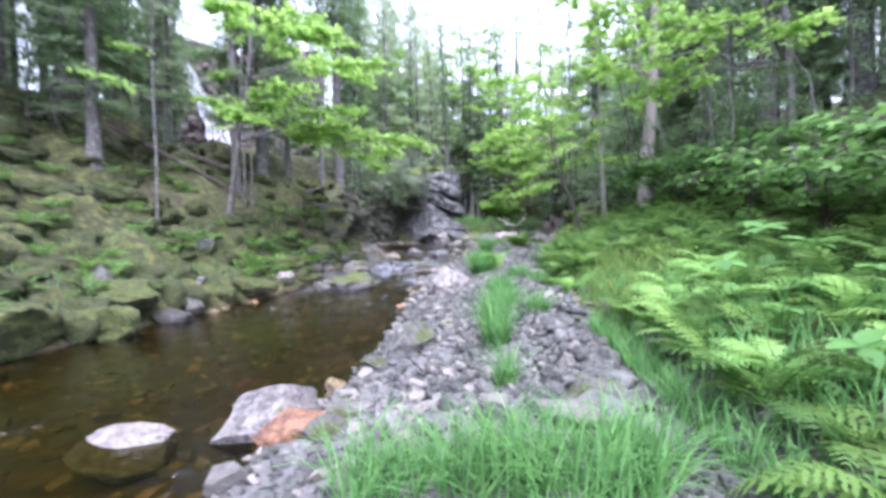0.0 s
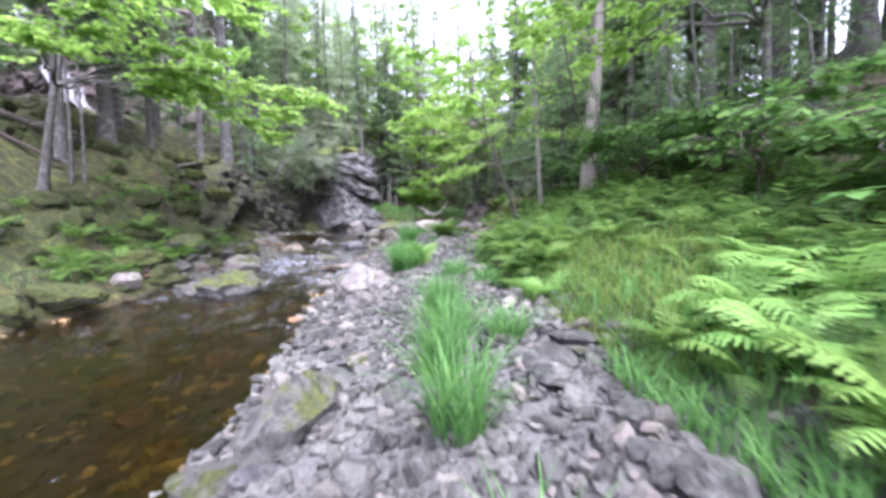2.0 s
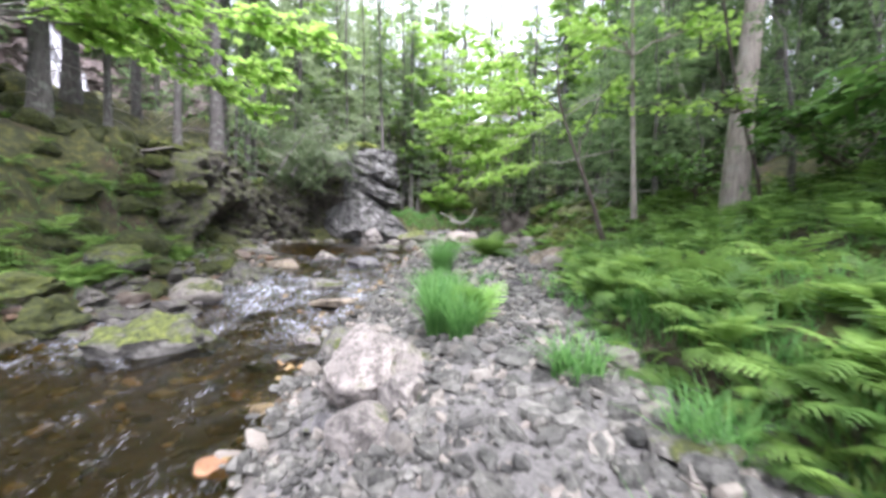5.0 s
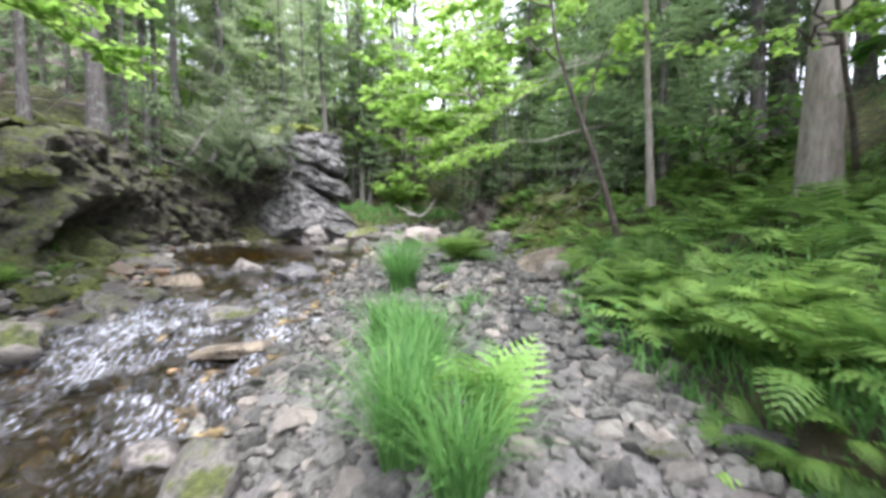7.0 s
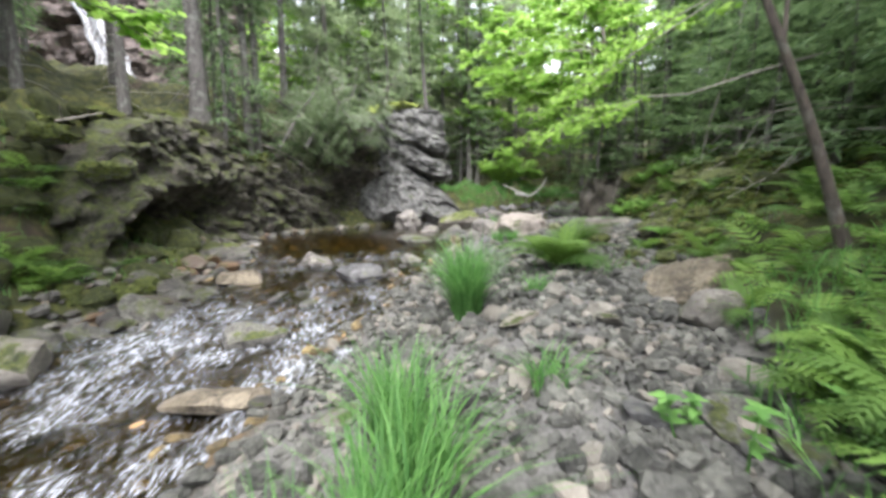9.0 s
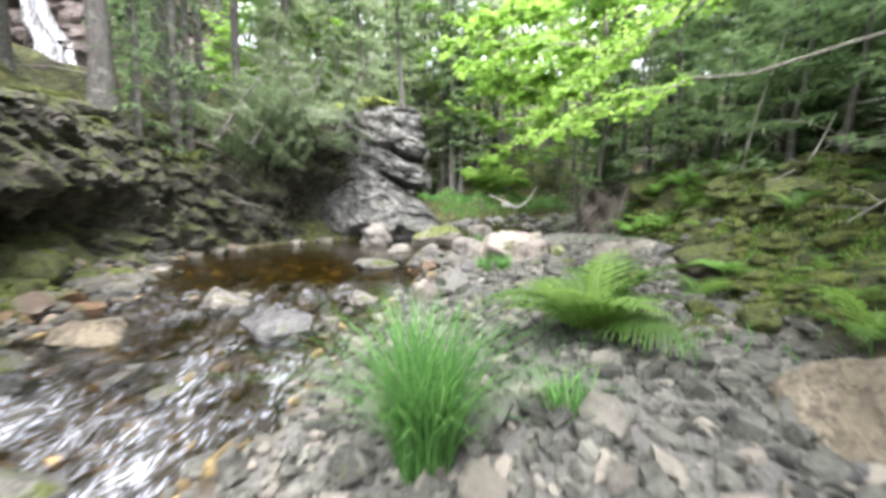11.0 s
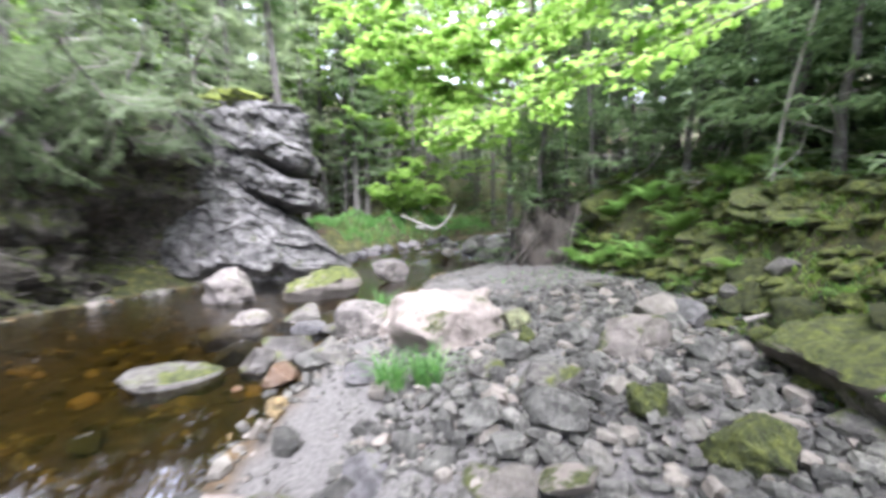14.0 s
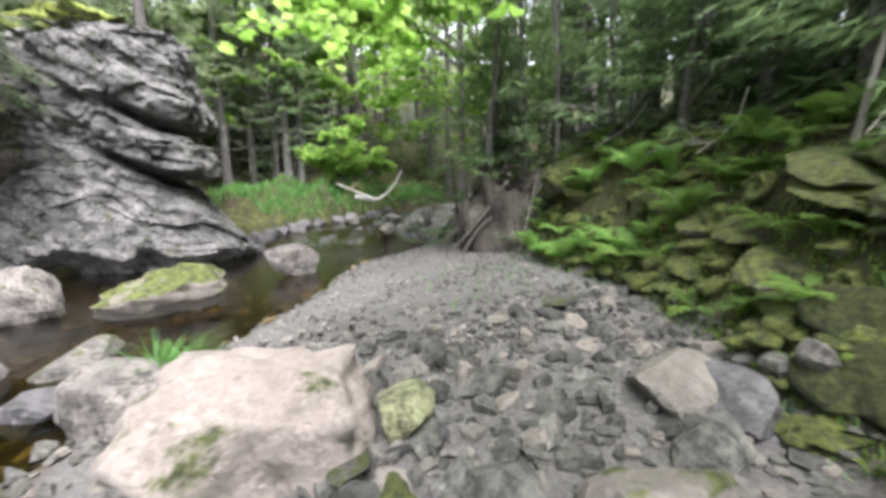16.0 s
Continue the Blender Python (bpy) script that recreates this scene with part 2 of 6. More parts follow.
BROWMOSS = stone_material("olive_moss", (0.1, 0.1, 0.09), (0.3, 0.29, 0.26), moss=2.5, relief=0.09, gloss=0.95, lush=1.7)
FALLROCK = stone_material("pinkish_rock_face", (0.06, 0.047, 0.042), (0.24, 0.19, 0.17), scale=0.6, relief=0.15)
EDGE = stone_material("wet_edge_stones", (0.045, 0.042, 0.038), (0.2, 0.19, 0.175), (0.16, 0.11, 0.07), pieces="island", vary=0.9, moss=0.2)
CLIFF = stone_material("dark_cliff_rock", (0.015, 0.0135, 0.0115), (0.175, 0.158, 0.132), moss=0.78, lush=1.35, scale=1.2, relief=0.12)
BUTTRESS = stone_material("pale_buttress_rock", (0.042, 0.043, 0.041), (0.29, 0.288, 0.274), moss=0.2, scale=1.1, relief=0.1)


def ground_material():
    m, t, bsdf = material("forest_floor")
    fine = noise_tex(t, 34, 6, 0.7)
    mid = noise_tex(t, 5.5, 5, 0.65)
    big = noise_tex(t, 0.9, 4, 0.6)
    litter = colours(t, mid, (0.3, (0.018, 0.013, 0.008)), (0.55, (0.055, 0.038, 0.022)), (0.75, (0.11, 0.078, 0.045)))
    moss = colours(t, mid, (0.32, (0.018, 0.024, 0.006)), (0.5, (0.042, 0.048, 0.011)), (0.72, (0.14, 0.14, 0.028)))
    silt = colours(t, fine, (0.34, (0.08, 0.078, 0.07)), (0.66, (0.19, 0.183, 0.168)))
    bed = colours(t, mid, (0.3, (0.03, 0.022, 0.01)), (0.55, (0.1, 0.066, 0.026)), (0.78, (0.2, 0.12, 0.045)))
    col = blend(t, maths(t, "MULTIPLY", attribute(t, "moss"), step(t, big, 0.3, 0.46)), litter, moss)
    col = blend(t, attribute(t, "gravel"), col, silt)
    col = blend(t, attribute(t, "bed"), col, bed)
    t.links.new(col, bsdf.inputs["Base Color"])
    bsdf.inputs["Roughness"].default_value = 0.9
    bump(t, bsdf, maths(t, "ADD", fine, mid), 0.9, 0.05)
    return m


def water_material():
    m = bpy.data.materials.new("stream_water")
    m.use_nodes = True
    t = m.node_tree
    t.nodes.remove(t.nodes["Principled BSDF"])
    out = t.nodes["Material Output"]
    riffle = attribute(t, "riffle")
    ripple = noise_tex(t, 5.0, 4, 0.6, "Object", (1.6, 0.8, 1))
    chop = noise_tex(t, 16.0, 4, 0.65, "Object", (1.7, 0.7, 1))
    amount = maths(t, "ADD", maths(t, "MULTIPLY", ripple, 0.5), maths(t, "MULTIPLY", chop, maths(t, "ADD", maths(t, "MULTIPLY", riffle, 0.6), 0.12)))
    b = node(t, "ShaderNodeBump", Strength=0.55, Distance=0.05)
    t.links.new(amount, b.inputs["Height"])
    clear = node(t, "ShaderNodeBsdfTransparent")
    clear.inputs[0].default_value = (0.34, 0.315, 0.15, 1)
    gloss = node(t, "ShaderNodeBsdfGlossy", Roughness=0.04)
    gloss.inputs[0].default_value = (1, 1, 1, 1)
    t.links.new(b.outputs[0], gloss.inputs["Normal"])
    fres = node(t, "ShaderNodeFresnel", IOR=1.33)
    t.links.new(b.outputs[0], fres.inputs["Normal"])
    mix = t.nodes.new("ShaderNodeMixShader")
    t.links.new(fres.outputs[0], mix.inputs[0])
    t.links.new(clear.outputs[0], mix.inputs[1])
    t.links.new(gloss.outputs[0], mix.inputs[2])
    # White streaks: foam, plus sky reflection painted in as diffuse white.
    foam_glare = node(t, "ShaderNodeBsdfDiffuse", Roughness=0.5)
    foam_glare.inputs[0].default_value = (0.6, 0.62, 0.66, 1)
    patch = noise_tex(t, 1.7, 4, 0.6, "Object", (1.5, 0.8, 1))
    streak = noise_tex(t, 17.0, 6, 0.75, "Object", (2.6, 0.45, 1))
    both = maths(t, "ADD", maths(t, "MULTIPLY", patch, 0.3), maths(t, "MULTIPLY", streak, 0.7))
    fac = maths(t, "MULTIPLY", step(t, maths(t, "ADD", both, maths(t, "MULTIPLY", riffle, 0.15)), 0.6, 0.77), 0.5)
    top = t.nodes.new("ShaderNodeMixShader")
    t.links.new(fac, top.inputs[0])
    t.links.new(mix.outputs[0], top.inputs[1])
    t.links.new(foam_glare.outputs[0], top.inputs[2])
    t.links.new(top.outputs[0], out.inputs[0])
    return m


def leaf_material(name, dark, light, through=0.45, pieces="island"):
    m, t, bsdf = material(name)
    rnd = island_random(t) if pieces == "island" else random_of(t)
    col = colours(t, maths(t, "ADD", maths(t, "MULTIPLY", rnd, 0.6), maths(t, "MULTIPLY", noise_tex(t, 3.0, 3), 0.4)), (0.2, dark), (0.8, light))
    t.links.new(col, bsdf.inputs["Base Color"])
    bsdf.inputs["Roughness"].default_value = 0.55
    bsdf.inputs["Specular IOR Level"].default_value = 0.3
    tr = t.nodes.new("ShaderNodeBsdfTranslucent")
    t.links.new(col, tr.inputs[0])
    mix = t.nodes.new("ShaderNodeMixShader")
    mix.inputs[0].default_value = through
    t.links.new(bsdf.outputs[0], mix.inputs[1])
    t.links.new(tr.outputs[0], mix.inputs[2])
    t.links.new(mix.outputs[0], t.nodes["Material Output"].inputs[0])
    return m


def bark_material(name, dark, light, lichen=0.3):
    m, t, bsdf = material(name)
    grain = noise_tex(t, 9, 6, 0.7, "Object", (2.5, 2.5, 0.5))
    col = colours(t, grain, (0.3, dark), (0.7, light))
    spots = step(t, noise_tex(t, 6, 4, 0.6), 0.52, 0.62)
    col = blend(t, maths(t, "MULTIPLY", spots, lichen), col, (0.32, 0.34, 0.29))
    t.links.new(col, bsdf.inputs["Base Color"])
    bsdf.inputs["Roughness"].default_value = 0.9
    bump(t, bsdf, grain, 0.9, 0.04)
    return m


FLOOR = ground_material()
WATER = water_material()
MAPLE_LEAF = leaf_material("maple_leaf", (0.18, 0.34, 0.055), (0.385, 0.57, 0.14), 0.7)
SHRUB_LEAF = leaf_material("shrub_leaf", (0.05, 0.125, 0.028), (0.145, 0.27, 0.06), 0.45)
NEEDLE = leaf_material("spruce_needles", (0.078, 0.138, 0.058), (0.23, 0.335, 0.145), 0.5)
# Grey-green needles, lightened further in place of haze and sky light.
NEEDLE_GREY_HAZED = leaf_material("grey_hazed_spruce_needles", (0.16, 0.22, 0.115), (0.4, 0.49, 0.27), 0.55)
NEEDLE_HANGING = leaf_material("drooping_spruce_needles", (0.095, 0.138, 0.07), (0.25, 0.33, 0.17), 0.55)
FERN = leaf_material("fern_frond", (0.055, 0.12, 0.024), (0.2, 0.335, 0.072), 0.5, "object")
FERN_CARPET = leaf_material("fern_carpet_frond", (0.05, 0.112, 0.023), (0.18, 0.31, 0.068), 0.5)
FERN_LIGHT = leaf_material("young_fern_frond", (0.15, 0.31, 0.068), (0.27, 0.46, 0.115), 0.5, "object")
GRASS = leaf_material("grass_blades", (0.06, 0.17, 0.042), (0.18, 0.37, 0.1), 0.55)
TURF = leaf_material("short_turf_blades", (0.085, 0.155, 0.03), (0.24, 0.33, 0.075), 0.55)
BARK = bark_material("spruce_bark", (0.04, 0.036, 0.033), (0.15, 0.138, 0.125))
BARK_PALE = bark_material("pale_bark", (0.14, 0.12, 0.1), (0.34, 0.3, 0.26), 0.2)
DEADWOOD = bark_material("grey_dead_wood", (0.14, 0.125, 0.11), (0.38, 0.35, 0.31), 0.1)
BLEACHED = bark_material("bleached_driftwood", (0.3, 0.29, 0.27), (0.62, 0.6, 0.56), 0.1)
ROOTWOOD = bark_material("earthy_roots", (0.03, 0.026, 0.021), (0.13, 0.112, 0.09), 0.1)
DARKWOOD = bark_material("dark_wet_wood", (0.03, 0.024, 0.02), (0.12, 0.095, 0.075), 0.15)


# ---- mesh helpers ----
def fast_mesh(name, verts, tris, mat, smooth=False):
    """A mesh of triangles from arrays."""
    verts, tris = np.asarray(verts, np.float32), np.asarray(tris, np.int32)
    me = bpy.data.meshes.new(name)
    me.vertices.add(len(verts))
    me.vertices.foreach_set("co", verts.ravel())
    me.loops.add(tris.size)
    me.loops.foreach_set("vertex_index", tris.ravel())
    me.polygons.add(len(tris))
    me.polygons.foreach_set("loop_start", np.arange(0, tris.size, 3, dtype=np.int32))
    me.materials.append(mat)
    me.update(calc_edges=True)
    if smooth:
        me.shade_smooth()
    else:
        me.shade_flat()
    return me


def put(name, me, m, parent=None, label=""):
    ob = new(name, me)
    ob.matrix_basis = m
    if parent:
        ob.parent = parent
    return tagged(ob, label)


def ball(sub):
    bm = bmesh.new()
    bmesh.ops.create_icosphere(bm, subdivisions=sub, radius=1)
    bm.verts.ensure_lookup_table()
    v = np.array([tuple(a.co) for a in bm.verts])
    f = np.array([[a.index for a in b.verts] for b in bm.faces])
    bm.free()
    return v, f


BALLS = {k: ball(k) for k in (1, 2, 3, 4, 5)}


def rock_mesh(seed, size, mat, sub=3, cuts=9, rough=0.09, flat=0.95, crisp=24):
    """A boulder: a ball cut by planes and roughened."""
    rng = np.random.default_rng(seed)
    v, f = BALLS[sub]
    v = v.copy()
    for k in range(cuts):
        n = rng.normal(size=3)
        n[2] *= 0.8
        n /= np.linalg.norm(n)
        d = rng.uniform(0.5, 0.82)
        v -= np.outer(np.clip(v @ n - d, 0, None), n) * flat
    v *= (1 + rough * fbm(v * 1.7 + seed * 3.1, 4)[:, None])
    v += 0.25 * rough * fbm(v * 6 + seed, 3)[:, None] * v
    v /= np.abs(v).max(axis=0)
    me = fast_mesh("boulder", v * np.array(size) / 2, f, mat, True)
    me.set_sharp_from_angle(angle=radians(crisp))
    return me


def shard_mesh(rng, corners, thick, rings=2, narrow=0.6):
    """An angular flat stone: a broken plate with uneven corners, as arrays."""
    n = corners
    ang = 2 * np.pi * (np.arange(n) + rng.uniform(-0.32, 0.32, n)) / n
    rad = rng.uniform(0.72, 1.08, n)
    ring = np.stack([rad * np.cos(ang), narrow * rad * np.sin(ang)], -1)
    rows = ((-1.0, 0.86), (0.15, 1.0), (1.0, 0.78)) if rings == 3 else ((-1.0, 0.95), (1.0, 0.84))
    tilt = rng.uniform(-0.35, 0.35, 2)
    v = []
    for up, wide in rows:
        p = ring * wide * rng.uniform(0.9, 1.08, (n, 1))
        v.append(np.column_stack([p, thick * (up * rng.uniform(0.75, 1.15, n) + (p @ tilt if up > 0 else 0))]))
    v = np.concatenate(v)
    f = []
    for r in range(len(rows) - 1):
        for j in range(n):
            p, q = r * n + j, r * n + (j + 1) % n
            f += [(p, q, q + n), (p, q + n, p + n)]
    last = (len(rows) - 1) * n
    for j in range(1, n - 1):
        f += [(0, j + 1, j), (last, last + j, last + j + 1)]
    return v, np.array(f)


def join(parts):
    """One array of vertices and one of triangles from many."""
    vs, fs, n = [], [], 0
    for v, f in parts:
        vs.append(v)
        fs.append(f + n)
        n += len(v)
    return np.concatenate(vs), np.concatenate(fs)


def tube(points, radii, sides=7):
    """A tapered tube along points, as arrays."""
    points = np.asarray(points, float)
    vs, fs = [], []
    n = len(points)
    tang = np.gradient(points, axis=0)
    for k in range(n):
        a = tang[k] / (np.linalg.norm(tang[k]) + 1e-9)
        s = np.cross(a, (0.31, 0.95, 0.11) if abs(a[2]) > 0.6 else (0, 0, 1.0))
        s /= np.linalg.norm(s)
        b = np.cross(a, s)
        for j in range(sides):
            w = 2 * np.pi * j / sides
            vs.append(points[k] + radii[k] * (np.cos(w) * s + np.sin(w) * b))
    for k in range(n - 1):
        for j in range(sides):
            p, q = k * sides + j, k * sides + (j + 1) % sides
            fs += [(p, q, q + sides), (p, q + sides, p + sides)]
    vs.append(points[-1])
    for j in range(sides):
        fs.append(((n - 1) * sides + j, (n - 1) * sides + (j + 1) % sides, n * sides))
    return np.array(vs), np.array(fs)


# ---- ground: one sheet to the horizon ----
def spaced(lo, hi, step_, far):
    core = list(np.arange(lo, hi + step_ / 2, step_))
    out, d = [], step_
    a, b = core[0], core[-1]
    left, right = [], []
    while d < 60 and (a > -far or b < far):
        d *= 1.18
        a, b = a - d, b + d
        left.append(a)
        right.append(b)
    return np.array(left[::-1] + core + right)


def build_ground():
    xs, ys = spaced(-9, 9, 0.15, 400), spaced(-2, 36, 0.15, 400)
    gx, gy = np.meshgrid(xs, ys)
    z = ground_height(gx, gy)
    away = np.hypot(gx, gy - 15)
    z = np.where(away > 70, z * 0 + np.minimum(z, 24), z)
    v = np.stack([gx, gy, z], -1).reshape(-1, 3)
    nx, ny = len(xs), len(ys)
    i = (np.arange(ny - 1)[:, None] * nx + np.arange(nx - 1)[None]).ravel()
    tris = np.concatenate([np.stack([i, i + 1, i + nx + 1], 1), np.stack([i, i + nx + 1, i + nx], 1)])
    me = fast_mesh("ground", v, tris, FLOOR, True)
    x, y = v[:, 0], v[:, 1]
    masks = {
        "gravel": ramp(-0.1, 0.15, x - right_edge(y)) * (1 - ramp(-0.1, 0.35, x - gravel_edge(y) + 0.35 * cut_bank(y))),
        "bed": ramp(-0.15, 0.2, x - left_edge(y)) * (1 - ramp(-0.15, 0.1, x - right_edge(y))),
        "moss": np.where(x < left_edge(y), 1.0, (0.9 - 0.1 * ramp(14.5, 17, y)) * ramp(0, 0.5, x - gravel_edge(y))),
    }
    for name, value in masks.items():
        me.attributes.new(name, "FLOAT", "POINT").data.foreach_set("value", value.astype(np.float32))
    return tagged(new("ground", me), "forest floor with moss, litter and grey gravel", "ground", kind="structure")


ground = build_ground()


# ---- water ----
def build_water():
    ys = np.concatenate([np.arange(-40, -2, 1.0), np.arange(-2, 34, 0.09), np.arange(34, 70, 1.0)])
    us = np.linspace(-0.08, 1.08, 70)
    gy, gu = np.meshgrid(ys, us, indexing="ij")
    xl, xr = left_edge(gy), right_edge(gy)
    gx = xl + gu * (xr - xl)
    slope = np.clip((level(gy + 0.5) - level(gy - 0.5)), 0, 1)
    riffle = np.clip(ramp(0.012, 0.07, slope), 0, 1) * (1.0 - 0.3 * ramp(14.8, 16.8, gy)) * ramp(9.2, 12.2, gy) * (1 - ramp(17.5, 18.5, gy) * (1 - ramp(27.5, 28.5, gy)))
    riffle = np.maximum(riffle, 0.3 * ramp(5.8, 8.6, gy) * (1 - ramp(10.5, 12, gy)))
    p = np.stack([gx, gy, 0 * gx], -1).reshape(-1, 3)
    riffle = riffle * (0.6 + 0.4 * ramp(-0.25, 0.35, fbm(p * np.array([1.1, 0.7, 1]) + 3, 3).reshape(gx.shape)))
    waves = (fbm(p * np.array([3.4, 1.9, 1]), 4).reshape(gx.shape))
    small = (fbm(p * np.array([9.0, 5.0, 1]) + 5, 3).reshape(gx.shape))
    z = level(gy) - 0.005 + riffle * (0.075 * waves + 0.045 * small) + 0.003 * waves
    v = np.stack([gx, gy, z], -1).reshape(-1, 3)
    ny, nu = gx.shape
    i = (np.arange(ny - 1)[:, None] * nu + np.arange(nu - 1)[None]).ravel()
    tris = np.concatenate([np.stack([i, i + 1, i + nu + 1], 1), np.stack([i, i + nu + 1, i + nu], 1)])
    me = fast_mesh("stream", v, tris, WATER, True)
    me.attributes.new("riffle", "FLOAT", "POINT").data.foreach_set("value", riffle.ravel().astype(np.float32))
    return tagged(new("water", me), "clear brown stream with white riffles", "water", kind="structure")


build_water()


# ---- boulders ----
def boulder(x, y, size, mat, label, turn=0.0, sink=0.25, seed=None, z=None, sub=3, tilt=(0, 0), cuts=13, rough=0.09, crisp=26, group="boulders in the stream bed"):
    seed = int(abs(x * 131 + y * 17) * 10) if seed is None else seed
    soft_one = mat in (MOSSY, MOSSCAP, LUSHMOSS)
    me = rock_mesh(seed, size, mat, max(sub, 4) if soft_one else sub, 5 if soft_one else cuts, 0.24 if soft_one else rough, crisp=60 if soft_one else crisp)
    base = float(ground_height(np.array([x]), np.array([y]), False)[0]) if z is None else z
    ob = put("boulder", me, pose(x, y, base + size[2] * (0.5 - sink), tilt[0], tilt[1], turn))
    return tagged(ob, label, "boulder", group)


for x, y, size, mat, label in ((-4.7, 9.8, (1.4, 0.9, 0.5), "moss", "low moss-covered rock at the far waterline"), (-5.7, 7.3, (1.8, 1.2, 0.6), "moss", "low moss-covered rock at the far waterline"), (-4.3, 11.6, (1.2, 0.8, 0.5), "moss", "low moss-covered rock at the far waterline"), (-5.35, 6.4, (1.5, 1.0, 0.8), "moss", "large moss-covered boulder at the far waterline"), (-5.75, 5.3, (1.6, 1.1, 0.85), "moss", "large moss-covered boulder at the far waterline"), (-5.0, 7.5, (0.8, 0.7, 0.55), "dark", "dark wet rock at the far waterline"), (-5.1, 8.2, (0.7, 0.5, 0.45), "grey", "pale grey rock on the mossy bank"), (-4.9, 9.1, (0.8, 0.55, 0.5), "moss", "mossy rock at the far waterline"), (-5.4, 8.9, (0.5, 0.4, 0.35), "grey", "pale grey rock on the mossy bank"), (-6.6, 7.9, (0.8, 0.6, 0.6), "grey", "grey rock standing out of the moss"), (-6.2, 10.6, (0.7, 0.5, 0.5), "grey", "grey rock standing out of the moss")):
    boulder(x, y, size, {"moss": LUSHMOSS, "dark": WET, "grey": HALFMOSS}[mat], label, 40 * x, 0.35, group="rocks of the far bank")
PALE_LABEL = "pale pinkish-grey granite boulder beside the stream"
boulder(-1.34, 3.1, (0.84, 0.6, 0.5), PALE, "pale boulder with an orange wet foot in shallow water", 20, 0.2, sub=4)
boulder(-2.4, 3.0, (0.85, 0.5, 0.46), PALE, "low pale boulder breaking the brown water", 10, 0.1, sub=4)
boulder(-1.14, 2.93, (0.56, 0.38, 0.3), ORANGE, "orange iron-stained stone in shallow water", 5, 0.3)
boulder(-4.2, 10.9, (0.6, 0.45, 0.4), PALE, "white angular rock on the mossy bank", 30, 0.2)
boulder(-0.4, 4.75, (0.95, 0.42, 0.46), HALFMOSS, "tilted grey slab with moss at the waterline", 55, 0.2, tilt=(0, -20), sub=4, cuts=16)
boulder(0.2, 9.2, (1.0, 0.8, 0.85), PALE, "large pale granite boulder on the gravel", 15, 0.25, sub=5, cuts=6, rough=0.14, crisp=70)
boulder(0.38, 8.75, (0.4, 0.34, 0.28), PALE, PALE_LABEL, 50)
boulder(0.05, 8.45, (0.55, 0.45, 0.3), PALE, PALE_LABEL, 80)
boulder(-0.67, 11.0, (0.36, 0.3, 0.24), PALE, "white stone at the water's edge", 0, 0.2)
boulder(2.03, 8.5, (0.42, 0.34, 0.2), GREY, "flat grey stone on the gravel bar", 10)
boulder(-0.25, 10.5, (0.46, 0.42, 0.5), HALFMOSS, "grey speckled rock at the water's edge", 0, 0.25)
boulder(-2.5, 10.95, (1.75, 1.05, 1.0), MOSSY, "moss-topped boulder standing in the stream", 10, 0.42, sub=4)
boulder(-2.85, 13.2, (1.15, 0.8, 0.6), HALFMOSS, "dark rounded boulder at the far bank", 0, 0.3, sub=4)
boulder(-2.6, 14.6, (0.65, 0.5, 0.5), HALFMOSS, "dark rounded stone at the far bank", 40)
boulder(-4.0, 13.2, (1.2, 0.7, 0.55), MOSSY, "moss-covered boulder on the far bank", 5, sub=4)
boulder(3.45, 12.8, (0.6, 0.5, 0.4), HALFMOSS, "flat-topped grey rock below the fern bank", 0, 0.15)
boulder(-0.4, 12.7, (1.05, 0.5, 0.2), TAN, "long peach-coloured slab in the riffle", 12, 0.1)
boulder(-0.78, 13.9, (0.78, 0.5, 0.34), HALFMOSS, "dark stone splitting the riffle", 0, 0.15)
boulder(3.85, 13.6, (1.2, 0.85, 0.74), TAN, "large tan block with a broken face", 8, 0.12, z=0.74, sub=5, cuts=16, rough=0.13, crisp=38)
boulder(2.68, 13.1, (0.3, 0.28, 0.2), GREY, "round grey stone on the gravel bar", 0)
boulder(-1.15, 17.1, (0.85, 0.6, 0.45), PALE, "pale rounded boulder in the riffle", 0, 0.2)
boulder(-0.08, 16.15, (0.8, 0.5, 0.4), SLATE, "dark grey boulder in the white water", 15, 0.15)
boulder(-2.0, 16.1, (0.95, 0.6, 0.4), TAN, "flat tan stone at the far edge", 0)
boulder(1.48, 17.1, (0.45, 0.3, 0.42), PALE, "pale upright slab at the water's edge", 60, 0.2, tilt=(0, 25))
boulder(0.62, 17.1, (0.46, 0.36, 0.28), PALE, "white slab in the riffle", 0, 0.1)
boulder(0.5, 19.2, (0.95, 0.5, 0.42), HALFMOSS, "moss-streaked stone at the pool's lip", 10, 0.15)
boulder(0.1, 23.1, (1.1, 0.9, 0.85), PALE, "round pale boulder in the pool", 0, 0.15, z=1.1, sub=4, cuts=4, rough=0.16, crisp=70)
boulder(1.7, 22.6, (1.4, 0.8, 0.75), MOSSY, "low mossy boulder in the pool", 10, 0.12, z=1.1, sub=4)
boulder(3.2, 19.4, (1.65, 1.9, 1.1), PALE, "broad pale boulder on the gravel bar", 15, 0.55, sub=5, rough=0.2, cuts=6, crisp=60, seed=47)
boulder(2.26, 19.85, (0.78, 0.6, 0.72), PALE, "pale boulder at the pool's edge", 0, 0.45, sub=4)
boulder(4.36, 18.0, (0.68, 0.5, 0.4), HALFMOSS, "dark grey rock on the gravel bar", 20, 0.2, sub=4)
boulder(5.15, 18.6, (0.75, 0.5, 0.35), GREY, "blocky grey rock at the foot of the bank", 30, 0.2)
boulder(5.15, 16.9, (1.35, 1.15, 0.75), BANKSTONE, "large mossy boulder at the foot of the bank", 25, 0.52, sub=5, cuts=8, rough=0.22, crisp=45)
